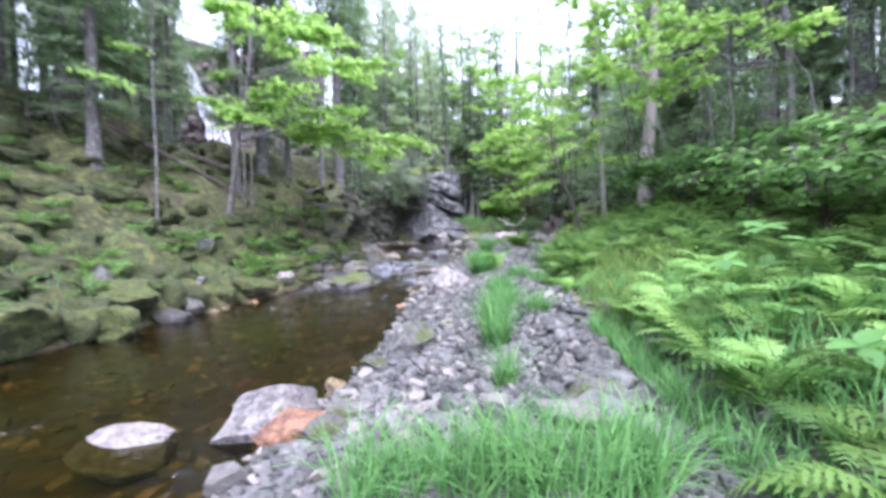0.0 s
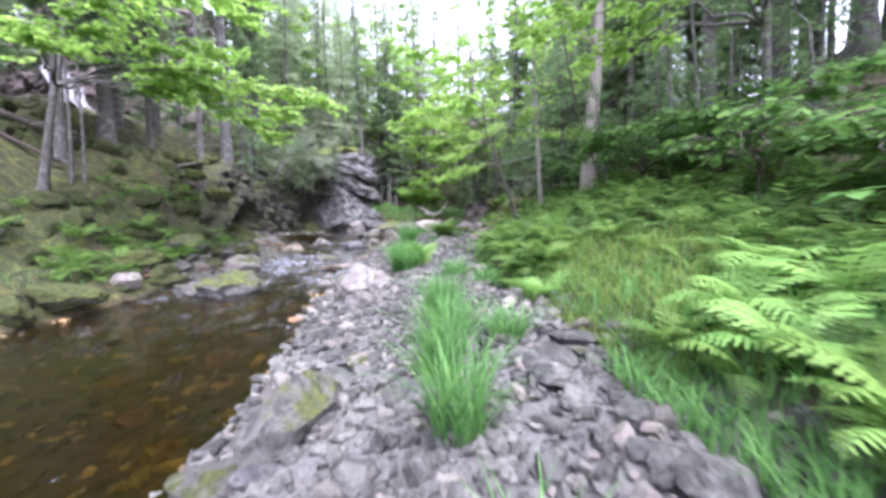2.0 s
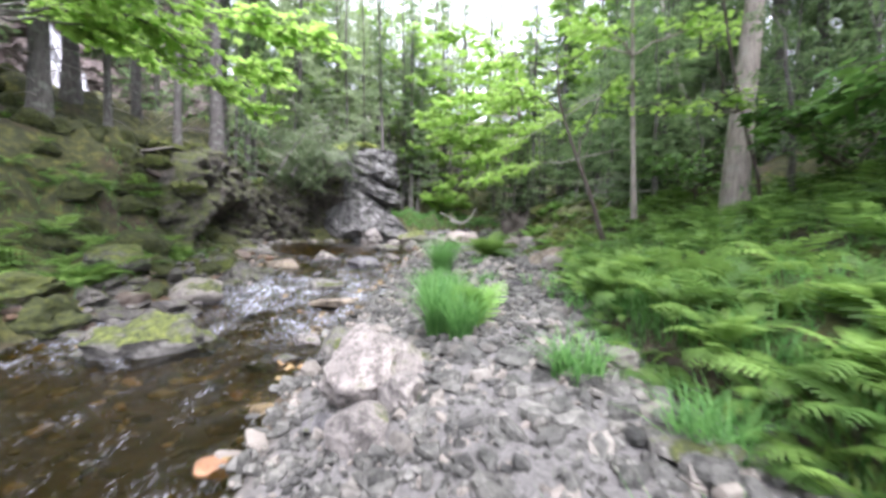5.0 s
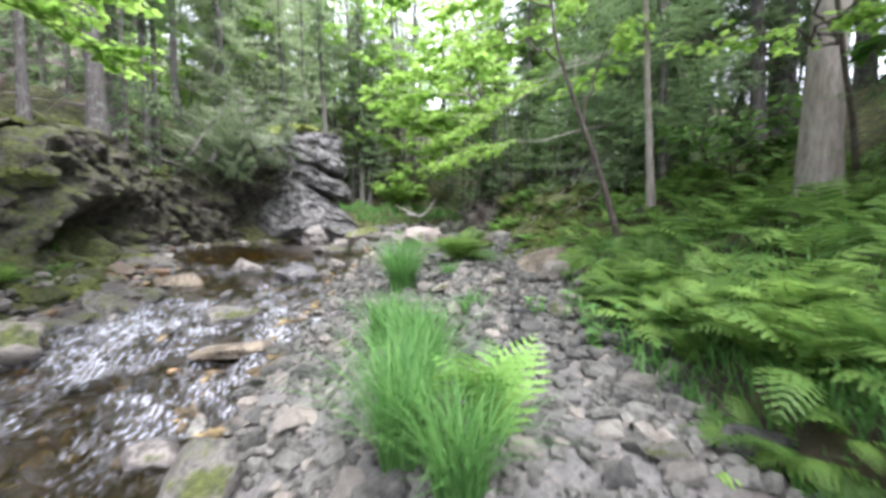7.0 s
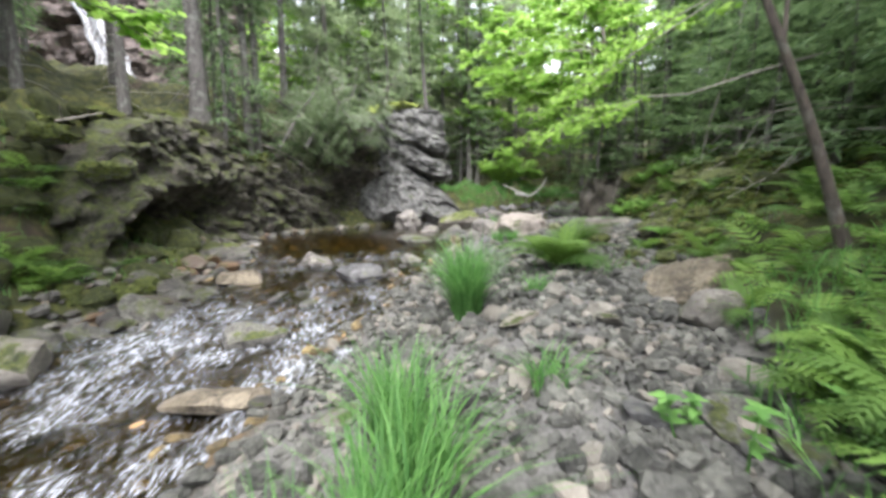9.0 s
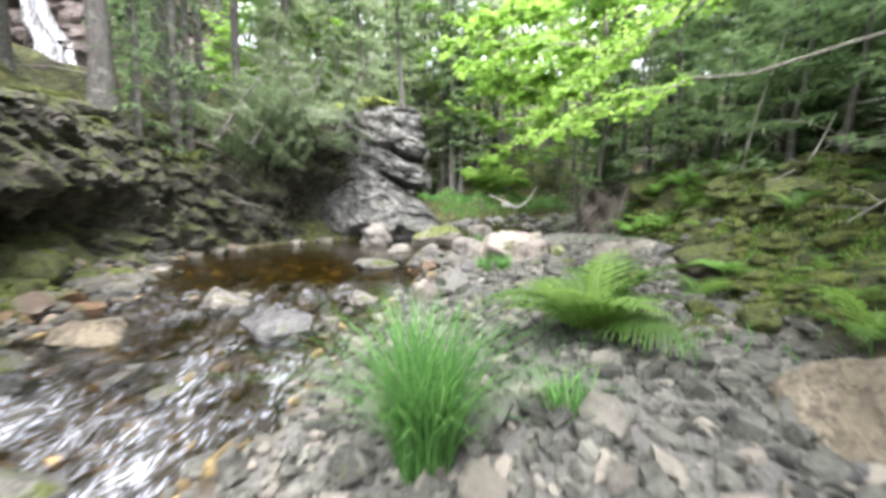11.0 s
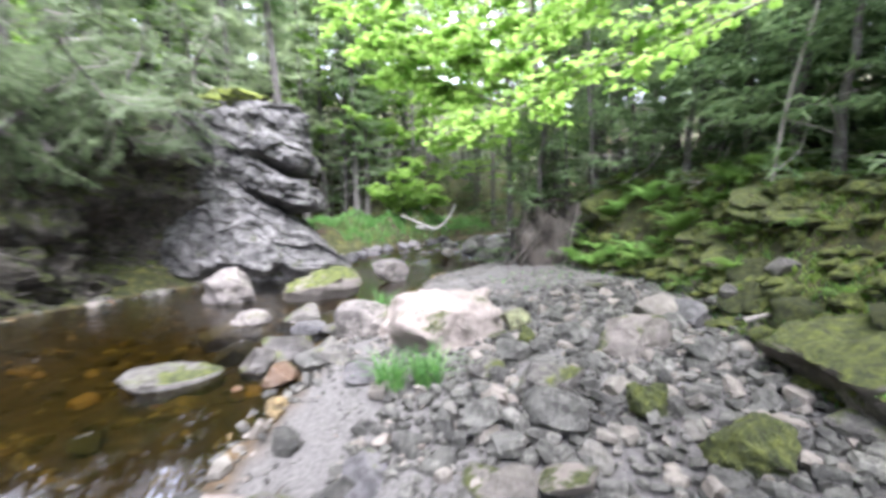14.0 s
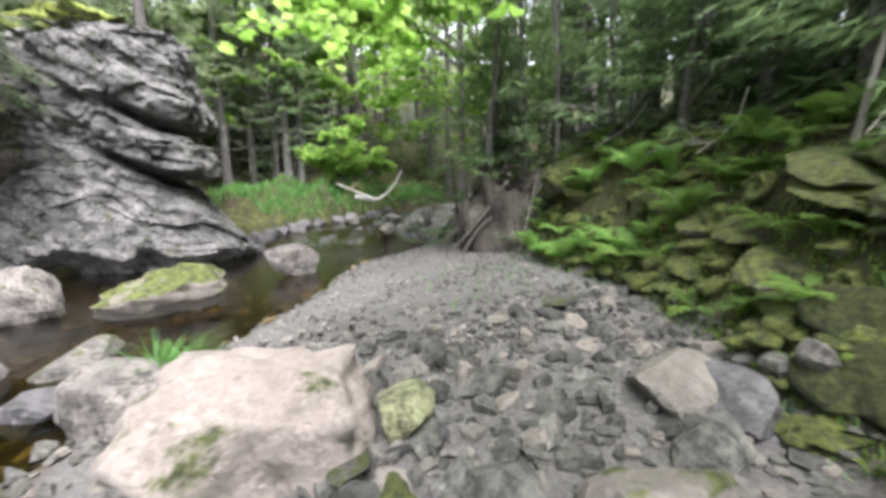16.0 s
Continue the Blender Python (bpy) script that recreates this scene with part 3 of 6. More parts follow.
boulder(3.9, 16.6, (0.46, 0.36, 0.34), LUSHMOSS, "small mossy stone on the gravel", 0)
boulder(3.1, 24.5, (1.1, 0.6, 0.62), PALE, "pale wedge-shaped stone in the pool", 20, 0.15, z=1.2, tilt=(0, 15))
boulder(0.8, 21.0, (0.6, 0.4, 0.3), PALE, "pale stone in shallow water", 0, 0.1, z=1.12)
boulder(3.8, 19.05, (0.38, 0.44, 0.3), LICHEN, "yellow-green lichen-covered stone beside the pale boulder", 0)
boulder(5.35, 18.45, (0.6, 0.42, 0.26), SLATE, "blocky dark slab at the foot of the bank", 15, 0.2)
boulder(5.75, 18.3, (0.28, 0.22, 0.2), HALFMOSS, "pinkish stone at the foot of the bank", 40, 0.2)
boulder(5.95, 18.0, (0.3, 0.25, 0.2), HALFMOSS, "pinkish stone at the foot of the bank", 70, 0.2)
for x, y, size, mat, turn in ((3.4, 17.6, (0.52, 0.36, 0.3), HALFMOSS, 15), (3.42, 18.25, (0.42, 0.3, 0.24), GREY, 50), (3.25, 17.25, (0.44, 0.3, 0.26), GREY, 100), (3.12, 18.1, (0.36, 0.28, 0.2), HALFMOSS, 30), (3.75, 17.1, (0.24, 0.2, 0.26), LUSHMOSS, 0), (3.6, 18.4, (0.2, 0.2, 0.26), LUSHMOSS, 40), (2.9, 17.5, (0.36, 0.26, 0.2), GREY, 70), (4.0, 18.3, (0.4, 0.3, 0.24), GREY, 20), (4.7, 17.6, (0.36, 0.3, 0.24), GREY, 60), (4.95, 18.25, (0.5, 0.32, 0.22), GREY, 15)):
    boulder(x, y, size, mat, "angular grey rock among cobbles beside the broad boulder" if mat is not LUSHMOSS else "small stone capped with green moss", turn, 0.2, sub=4, cuts=18, rough=0.06, crisp=22)
for x, y, size in ((-1.64, 7.5, 0.6), (-1.1, 9.9, 0.3), (-1.9, 6.2, 0.5), (-1.3, 5.3, 0.5), (-2.4, 5.0, 0.4), (-0.9, 8.6, 0.4), (-2.6, 7.2, 0.5), (-1.2, 4.3, 0.4)):
    boulder(x, y, (size, 0.7 * size, 0.45 * size), ORANGE, "rust-orange stone under clear brown water", 50 * x, 0.52, sub=3, group="rust-orange stones under water")
for x, y, w, turn in ((6.25, 18.75, 0.8, 10), (6.6, 18.65, 0.9, 20), (6.45, 18.25, 0.7, 5), (5.95, 16.6, 1.0, 25), (6.75, 19.35, 0.9, 20), (6.95, 19.9, 0.9, 30), (6.6, 19.75, 0.6, 10), (7.2, 20.5, 0.8, 35)):
    for tier in range(2 if x < 6.65 else 1):
        boulder(x + 0.14 * tier, y + 0.1 * tier, (w, 0.75 * w, 0.2 * w), BANKSTONE, "layered mossy ledge in the shaded bank", turn + 20 * tier, 0.15, z=ground_at(x, y) - 0.06 + 0.15 * w * tier, tilt=(8, -17), sub=4, cuts=14, rough=0.16, group="ledges of the shaded bank")
for x, y, w, mat, label in ((0.56, 21.09, 0.85, PALE, "pale pinkish stone in the shallow edge of the pool"), (1.50, 21.09, 0.95, HALFMOSS, "grey lichen-speckled rock beside the pool"), (1.59, 20.34, 0.69, SLATE, "flat dark slab beside the pool"), (1.49, 19.62, 0.76, WET, "dark wet stone at the pool's edge"), (1.28, 19.41, 0.64, WET, "dark wet stone at the pool's edge"), (1.5, 18.95, 0.50, WET, "rusty brown stone at the pool's edge"), (1.32, 20.43, 0.36, PALE, "small pinkish stone in shallow water"), (1.18, 21.43, 0.39, WET, "small dark stone in shallow water"), (1.94, 19.14, 0.52, HALFMOSS, "grey mossy stone beside the grass tuft"), (2.01, 20.00, 0.52, HALFMOSS, "grey mossy stone beside the grass tuft"), (0.88, 20.09, 0.57, WET, "dark wet stone at the pool's edge"), (0.77, 21.18, 0.46, SLATE, "small dark slab in shallow water"), (1.77, 19.06, 0.42, GREY, "grey stone beside the grass tuft"), (2.16, 18.83, 0.30, GREY, "grey stone beside the grass tuft")):
    boulder(x, y, (w, 0.68 * w, 0.5 * w), mat, label, 67 * x, 0.2, sub=4, cuts=16, rough=0.08, crisp=24)
boulder(1.1, 2.85, (0.62, 0.42, 0.2), GREY, "pale slab among grass and gravel", 30, 0.15)
boulder(1.35, 3.4, (0.45, 0.3, 0.24), GREY, "grey slab at the foot of the fern bank", 60)
boulder(0.54, 4.3, (0.32, 0.28, 0.22), GREY, "reddish grey stone on the gravel", 10)


# ---- cliff and buttress ----
def facets(p, size, shift=0):
    """Broken rock: each cell of a jittered lattice is a tilted plane of its own."""
    q = p / np.asarray(size, float)
    cell = np.floor(q).astype(np.int64)
    best = np.full(len(q), 1e9)
    out = np.zeros(len(q))
    for corner in range(27):
        dx, dy, dz = corner // 9 - 1, corner // 3 % 3 - 1, corner % 3 - 1
        i, j, k = cell[:, 0] + dx + shift, cell[:, 1] + dy, cell[:, 2] + dz
        rnd = [lattice(i + 17 * n, j + 5 * n, k + 31 * n) for n in range(7)]
        off = q - np.stack([cell[:, 0] + dx + rnd[0], cell[:, 1] + dy + rnd[1], cell[:, 2] + dz + rnd[2]], -1)
        d = (off ** 2).sum(-1)
        plane = rnd[3] - 0.5 + 0.9 * (off * (np.stack(rnd[4:], -1) - 0.5)).sum(-1)
        out = np.where(d < best, plane, out)
        best = np.minimum(best, d)
    return out


def strip_mesh(name, rows, mat, crisp=32):
    """A sheet through rows of points of one length."""
    g = np.asarray(rows)
    n, k = g.shape[:2]
    i = (np.arange(n - 1)[:, None] * k + np.arange(k - 1)[None]).ravel()
    tris = np.concatenate([np.stack([i, i + 1, i + k + 1], 1), np.stack([i, i + k + 1, i + k], 1)])
    me = fast_mesh(name, g.reshape(-1, 3), tris, mat, True)
    me.set_sharp_from_angle(angle=radians(crisp))
    return me


def build_cliff():
    """A steep broken face whose upper half climbs back in mossy ledges."""
    y = np.linspace(15.2, 27.2, 260)
    h = np.linspace(0, 1, 130)
    gy, gh = np.meshgrid(y, h, indexing="ij")
    base = level(gy) - 0.4
    top = cliff_top(gy) + 0.05
    low = ramp(14.4, 16.8, gy)
    top = base + (top - base) * low + 0.3 * (1 - low)
    z = base + gh * (top - base)
    q = np.stack([gy, gh, 0 * gy], -1).reshape(-1, 3)
    bulge = fbm(q * np.array([0.55, 1.2, 1]) + 12, 3).reshape(gy.shape)
    jag = fbm(q * np.array([1.6, 2.0, 1]) + 70, 3).reshape(gy.shape)
    # ledges dip towards the pool and break off at joints
    rise = 5.0 * (gh + 0.045 * (gy - 19) * (1 - ramp(21, 24, gy)) + 0.16 * jag)
    tread = rise - np.floor(rise)
    stair = (np.floor(rise) + ramp(0.74, 1.0, tread)) / 5.0
    upper = ramp(0.42, 0.62, gh + 0.25 * bulge)
    back = 0.1 + 0.55 * gh + 0.75 * upper * np.clip(stair - 0.42, 0, 1) + 0.9 * (1 - ramp(15.0, 17.2, gy)) * gh
    cave = hollow(gy) * (1 + 0.4 * bulge)
    back = back + cave * (1.15 * ramp(0.1, 0.3, gh) * (1 - ramp(0.42, 0.6, gh)) + 0.3 * (1 - ramp(0.1, 0.3, gh)))
    x = left_edge(gy) - back - 0.35 * ramp(0.95, 1.0, gh)
    p = np.stack([x, gy, z], -1).reshape(-1, 3)
    tiltd = p @ np.array([[1, 0, 0], [0, 1, 0.6], [0, 0, 1.0]])
    big = fbm(p * 0.7, 3).reshape(x.shape)
    broken = facets(tiltd, (1.1, 1.3, 0.6)).reshape(x.shape)
    chips = facets(tiltd, (0.5, 0.6, 0.26), 99).reshape(x.shape)
    flakes = facets(tiltd, (0.22, 0.26, 0.12), 140).reshape(x.shape)
    chaos = fbm(p * 2.6 + 40, 4).reshape(x.shape)
    off = 0.3 * big + 0.34 * broken + 0.2 * chips + 0.1 * flakes + 0.1 * chaos
    x = x + off * (ramp(0, 0.08, gh) * 0.8 + 0.2)
    z = z + 0.06 * chips * ramp(0, 0.1, gh)
    ob = new("cliff", strip_mesh("cliff", np.stack([x, gy, z], -1), CLIFF, 24))
    return tagged(ob, "dark broken rock cliff with mossy ledges above the pool", "cliff", kind="structure")


build_cliff()


def build_buttress():
    """A pale rock nose with dipping ledges over the pool."""
    n, k = 170, 160
    a = np.linspace(0, 1, n)
    h = np.linspace(0, 1, k)
    # outline, from the far left round the front to the back
    corner = np.array([(-2.6, 28.6), (-2.0, 26.9), (-0.4, 26.5), (0.75, 26.85), (0.95, 27.6), (0.5, 29.6), (-0.8, 30.2)])
    s = np.linspace(0, 1, len(corner))
    ox, oy = np.interp(a, s, corner[:, 0]), np.interp(a, s, corner[:, 1])
    ker = np.hanning(15) / np.hanning(15).sum()
    ox = np.convolve(np.pad(ox, 7, mode="edge"), ker, "valid")
    oy = np.convolve(np.pad(oy, 7, mode="edge"), ker, "valid")
    nx, ny = np.gradient(oy), -np.gradient(ox)
    ln = np.hypot(nx, ny)
    nx, ny = nx / ln, ny / ln
    gx, gh = np.meshgrid(ox, h, indexing="ij")
    gy = np.repeat(oy[:, None], k, 1)
    z = 0.9 + 5.0 * gh
    zs = z + 0.5 * (gx - 0.9)
    foot = 1.55 * np.clip((2.95 - zs) / 2.0, 0, 1.1) ** 1.15
    right = ramp(0.25, 0.6, a)[:, None]
    lip = 0.55 * (ramp(2.98, 3.04, zs) - ramp(3.5, 4.0, zs)) + 0.42 * (ramp(4.0, 4.06, zs) - ramp(4.3, 4.9, zs)) - 0.5 * (ramp(2.72, 2.9, zs) - ramp(2.96, 3.02, zs)) - 0.4 * (ramp(3.78, 3.92, zs) - ramp(3.98, 4.04, zs))
    lip = lip * ramp(0.32, 0.46, a)[:, None] * (1 - 0.6 * ramp(0.75, 0.95, a))[:, None]
    p = np.stack([gx, gy, zs], -1).reshape(-1, 3)
    rough = 0.1 * fbm(p * 0.8, 3) - 0.06 * np.clip(1 - 7 * np.abs(fbm(p * np.array([1.3, 1.3, 2.6]) + 23, 3)), 0, 1) + 0.06 * fbm(p * 5, 4)
    rough = rough + 0.16 * facets(p, (0.9, 0.9, 1.1)) + (0.06 + 0.1 * ramp(2.4, 3.0, p[:, 2])) * facets(p, (0.42, 0.42, 0.36), 50) + 0.06 * facets(p, (0.19, 0.19, 0.16), 80)
    under = 1.0 - ramp(1.25, 1.6, z + 0.35 * fbm(p * np.array([1.2, 1.2, 0.2]) + 61, 3).reshape(gx.shape))
    off = foot * (0.35 + 0.65 * right) - 0.75 * under + lip + rough.reshape(gx.shape) - 0.25 * ramp(0.92, 1.0, gh) + 0.35 * (right * ramp(3.7, 5.0, z))
    v = np.stack([gx + nx[:, None] * off, gy + ny[:, None] * off, z + 0 * gx], -1)
    ob = new("rock_buttress", strip_mesh("rock_buttress", v[:, :], BUTTRESS, 20))
    cap = rock_mesh(77, (3.5, 3.1, 1.15), CAPMOSS, 5, 2, 0.3, crisp=70)
    tagged(ob, "pale layered rock buttress with overhanging ledges by the pool", "rock", kind="structure")
    c = put("moss_cap", cap, pose(-0.5, 28.0, 5.95), ob, "yellow-green moss cap")
    return ob


build_buttress()


# ---- foliage helpers ----
def ortho(d, up):
    d = d / (np.linalg.norm(d, axis=1)[:, None] + 1e-9)
    s = np.cross(d, up)
    s /= np.linalg.norm(s, axis=1)[:, None] + 1e-9
    return d, s, np.cross(s, d)


def scatter(shape, faces, pos, dirs, ups, size):
    """Copies of a flat shape (x across, y along, z up) as arrays."""
    d, s, u = ortho(dirs, ups)
    sh = np.asarray(shape, float)
    v = pos[:, None] + size[:, None, None] * (sh[None, :, 0, None] * s[:, None] + sh[None, :, 1, None] * d[:, None] + sh[None, :, 2, None] * u[:, None])
    f = np.asarray(faces)[None] + (np.arange(len(pos)) * len(sh))[:, None, None]
    return v.reshape(-1, 3), f.reshape(-1, 3)


HALF = [(0.0, 0.0), (0.44, 0.1), (0.26, 0.4), (0.5, 0.74)]
MAPLE_SHAPE = [(0, 0.42, 0.0)] + [(x, y, -0.25 * abs(x)) for x, y in HALF] + [(0, 1.0, -0.12)] + [(-x, y, -0.25 * abs(x)) for x, y in HALF[:0:-1]]
MAPLE_FACES = [(0, 1 + k, 1 + (k + 1) % 8) for k in range(8)]
OVAL_SHAPE = [(0, 0, 0), (0.28, 0.3, -0.05), (0.24, 0.68, -0.08), (0, 1, -0.15), (-0.24, 0.68, -0.08), (-0.28, 0.3, -0.05)]
OVAL_FACES = [(0, 1, 2), (0, 2, 3), (0, 3, 4), (0, 4, 5)]
TWIG_SHAPE = [(-0.04, 0, 0), (0.04, 0, 0), (0, 1.0, -0.06), (0, 0.12, 0), (0, 0.32, 0), (0.33, 0.62, -0.05), (0, 0.3, 0), (0, 0.5, 0), (-0.3, 0.8, -0.05)]
TWIG_FACES = [(0, 1, 2), (3, 4, 5), (6, 7, 8)]
SPRIG_SHAPE = [(-0.025, 0, 0), (0.025, 0, 0), (0, 1.0, -0.08)] + [q for y in (0.12, 0.45) for s in (-1, 1) for q in ((0, y, 0), (0, y + 0.13, 0), (s * (0.4 - 0.35 * y), y + 0.3, -0.06))]
SPRIG_FACES = [(3 * k, 3 * k + 1, 3 * k + 2) for k in range(5)]


# ---- spruces ----
def spruce_parts(seed, height, radius, crown_from, spread, droop=0.35, needle=NEEDLE, sparse=1.0, twigs=9):
    rng = np.random.default_rng(seed)
    zs = np.linspace(0, height, 14)
    bend = 0.06 * np.cumsum(rng.normal(size=(14, 2)), axis=0) * np.linspace(0, 1, 14)[:, None]
    path = np.column_stack([bend, zs])
    rad = radius * (1 - zs / height * 0.93) + radius * 0.4 * np.exp(-zs / 0.25)
    trunk = tube(path, rad, 9)
    pos, dirs, ups, size, wood = [], [], [], [], []
    z = crown_from
    while z < height - 0.15:
        frac = (z - crown_from) / (height - crown_from)
        reach = spread * (1 - frac) ** 0.75 * (0.55 + 0.45 * min(1, frac * 4 + 0.3)) + 0.12
        for k in range(rng.integers(3, 6) if sparse > 0.2 else rng.integers(2, 5)):
            az = rng.uniform(0, 2 * np.pi)
            ln = reach * rng.uniform(0.65, 1.15)
            root = np.array([np.interp(z, zs, path[:, 0]), np.interp(z, zs, path[:, 1]), z + rng.uniform(-0.12, 0.12)])
            out = np.array([np.cos(az), np.sin(az), 0])
            n = max(3 if sparse > 0.2 else 2, int(ln / 0.075 * sparse))
            s = np.linspace(0.12, 1, n)
            dz = (0.12 - droop) * s * ln * rng.uniform(0.6, 1.3) + 0.22 * ln * s ** 3
            pts = root + out * (s * ln)[:, None] + np.array([0, 0, 1]) * dz[:, None]
            if sparse > 0.8:
                wood.append(tube(np.array([root, pts[n // 2], pts[-1]]), [0.014 + 0.006 * ln, 0.01, 0.003], 3))
            for side in (-1, 1):
                a = rng.uniform(0.65, 1.15, n)
                dd = np.stack([np.cos(az + side * a), np.sin(az + side * a), rng.uniform(-0.6, 0.05, n)], 1)
                pos.append(pts)
                dirs.append(dd)
                ups.append(np.tile((0, 0, 1.0), (n, 1)) + 0.45 * rng.normal(size=(n, 3)))
                size.append((0.16 + 0.26 * ln * (1 - s) ** 0.8) * rng.uniform(0.7, 1.25, n) * (1.0 if sparse > 0.6 else 1.25 if sparse > 0.2 else 2.3))
            pos.append(pts[-1:])
            dirs.append(out[None] + [[0, 0, -0.1]])
            ups.append(np.array([[0, 0, 1.0]]))
            size.append(np.array([0.25]))
        z += rng.uniform(0.2, 0.42) * (1.0 if sparse > 0.2 else 1.5)
    crown = scatter(*((TWIG_SHAPE, TWIG_FACES) if sparse > 0.6 else (SPRIG_SHAPE, SPRIG_FACES)), np.concatenate(pos), np.concatenate(dirs), np.concatenate(ups), np.concatenate(size))
    dead = []
    for k in range(int(crown_from * twigs)):
        zz = rng.uniform(0.5, crown_from + 0.5)
        az, ln = rng.uniform(0, 2 * np.pi), rng.uniform(0.3, 1.3)
        root = np.array([np.interp(zz, zs, path[:, 0]), np.interp(zz, zs, path[:, 1]), zz])
        o = np.array([np.cos(az), np.sin(az), rng.uniform(-0.35, 0.25)])
        dead.append(tube(np.array([root, root + 0.5 * ln * o, root + ln * o + (0, 0, -0.12 * ln)]), [0.013, 0.008, 0.002], 3))
        for j in range(2 if twigs > 6 else 0):
            q = root + rng.uniform(0.4, 0.9) * ln * o
            w = np.array([np.cos(az + rng.uniform(-1, 1)), np.sin(az + rng.uniform(-1, 1)), rng.uniform(-0.5, 0.1)])
            dead.append(tube(np.array([q, q + 0.3 * ln * w]), [0.005, 0.0015], 3))
    trunk_me = fast_mesh("trunk", *trunk, BARK, True)
    crown_me = fast_mesh("crown", *crown, needle)
    limb_me = fast_mesh("twigwork", *(join(dead + wood) if dead + wood else tube([(0, 0, 0.1), (0, 0, 0.3)], [radius, radius], 5)), DEADWOOD if dead else BARK)
    return trunk_me, crown_me, limb_me


BARE = [spruce_parts(41 + k, 17, 0.17, 7.5, 1.9, 0.45, NEEDLE, 0.62, 6) for k in range(2)]
TALL = [spruce_parts(11 + k, h, 0.17, c, w, 0.45, NEEDLE, 0.82, 5) for k, (h, c, w) in enumerate(((15, 2.6, 1.9), (17, 3.0, 2.1), (13, 2.0, 1.9), (16, 3.6, 1.8)))]
# Far spruces again, with needle colour lightened for distance haze.
FAR_HAZED = [spruce_parts(81 + k, h, 0.17, c, w, 0.45, NEEDLE_GREY_HAZED, 0.15, 3) for k, (h, c, w) in enumerate(((15, 2.6, 1.8), (17, 4.4, 1.8)))]
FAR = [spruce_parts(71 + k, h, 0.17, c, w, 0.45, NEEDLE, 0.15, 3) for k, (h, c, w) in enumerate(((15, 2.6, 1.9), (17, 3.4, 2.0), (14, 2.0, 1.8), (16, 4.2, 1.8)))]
PALE_SPRUCE = [spruce_parts(61 + k, h, 0.12, c, w, 0.5, NEEDLE_GREY_HAZED, 0.75, 9) for k, (h, c, w) in enumerate(((12, 2.6, 1.5), (14, 3.2, 1.6)))]
THICKET = [spruce_parts(91 + k, h, 0.05, 0.15, w, 0.3, NEEDLE, 0.26, 0) for k, (h, w) in enumerate(((3.6, 1.15), (4.8, 1.35), (2.6, 1.0)))]
YOUNG = [spruce_parts(31 + k, h, 0.05, 0.15, w, 0.3, NEEDLE, 0.75) for k, (h, w) in enumerate(((3.6, 1.15), (4.8, 1.35), (2.6, 1.0)))]
HANGING = [spruce_parts(51 + k, h, 0.06, 0.3, w, 0.5, NEEDLE_HANGING) for k, (h, w) in enumerate(((3.4, 1.3), (4.4, 1.5)))]


def spruce(x, y, parts, wide=1.0, tall=1.0, turn=0.0, lean=(0, 0), z=None, label="tall spruce with grey bark and dead lower twigs", group="forest spruces", name="spruce_tree"):
    base = ground_at(x, y) - (0.4 if x < left_edge(y) else 0.15) if z is None else z
    ob = new(name)
    ob.matrix_basis = pose(x, y, base, lean[0], lean[1], turn) @ Matrix.Diagonal((wide, wide, tall, 1))
    for part_name, me in zip(("trunk", "crown", "twigwork"), parts):
        tagged(put(part_name, me, Matrix(), ob), kind="" if part_name == "trunk" else "stuff")
    return tagged(ob, label, "tree", group)


# trunks that stand out on the mossy slope and the cliff's brow
for k, (x, y, r) in enumerate(((-6.95, 15.8, 0.2), (-7.1, 14.1, 0.15), (-9.0, 10.6, 0.17), (-8.1, 21.6, 0.17), (-5.3, 18.2, 0.1), (-5.1, 20.5, 0.22), (-6.0, 23.8, 0.16), (-4.6, 22.0, 0.16), (-4.45, 22.25, 0.11), (-8.0, 18.35, 0.2), (-5.7, 25.2, 0.14), (-3.75, 31.8, 0.19), (-6.45, 17.2, 0.09))):
    spruce(x, y, BARE[k % 2] if y > 20 or (y > 16 and x > -5.6) else TALL[k % 4], r / 0.17, random.uniform(0.9, 1.1), 70 * k, z=float(cliff_top(y)) - 0.25 if (x, y) in ((-5.3, 18.2), (-5.1, 20.5)) else None, label="grey-barked spruce on the mossy slope above the stream")
for k, (x, y, r) in enumerate(((2.75, 35.6, 0.15), (3.25, 35.9, 0.15), (13.7, 20.7, 0.24), (14.6, 15.6, 0.26), (12.8, 12.4, 0.26), (9.6, 17.5, 0.2), (8.4, 26.2, 0.12), (9.2, 24.6, 0.13), (10.5, 27.0, 0.16), (9.4, 14.6, 0.15))):
    spruce(x, y, TALL[(k + 1) % 4], r / 0.17, random.uniform(0.85, 1.1), 50 * k, label="dark spruce trunk in the shaded wood")
for bx, by, bz, seed in ((-4.6, 22.0, 5.6, 3), (-5.5, 21.4, 6.0, 4), (-4.9, 20.6, 5.4, 6)):
    limbed = spruce(bx + 0.25, by + 0.2, FAR[seed % 4], 0.5, 0.7, 30 * seed, label="thin spruce with long bare grey limbs")
    br = np.random.default_rng(seed)
    for k in range(9):
        a = br.uniform(-1.5, 0.9)
        o = np.array([0, 0, br.uniform(1.6, 4.6)])
        d = np.array([math.cos(a), math.sin(a), br.uniform(-0.55, 0.1)]) * br.uniform(2.5, 4.5)
        q = np.array([o, o + 0.35 * d + (0, 0, 0.12), o + 0.7 * d + (0, 0, 0.05), o + d + (0, 0, -0.25)])
        put("bare_limb", fast_mesh("bare_limb", *tube(q, [0.035, 0.024, 0.014, 0.004], 5), DEADWOOD, True), Matrix(), limbed)
spruce(0.55, 27.25, TALL[3], 0.55, 0.75, 10, (2, -3), 5.35, "slender spruce rooted on the rock buttress")


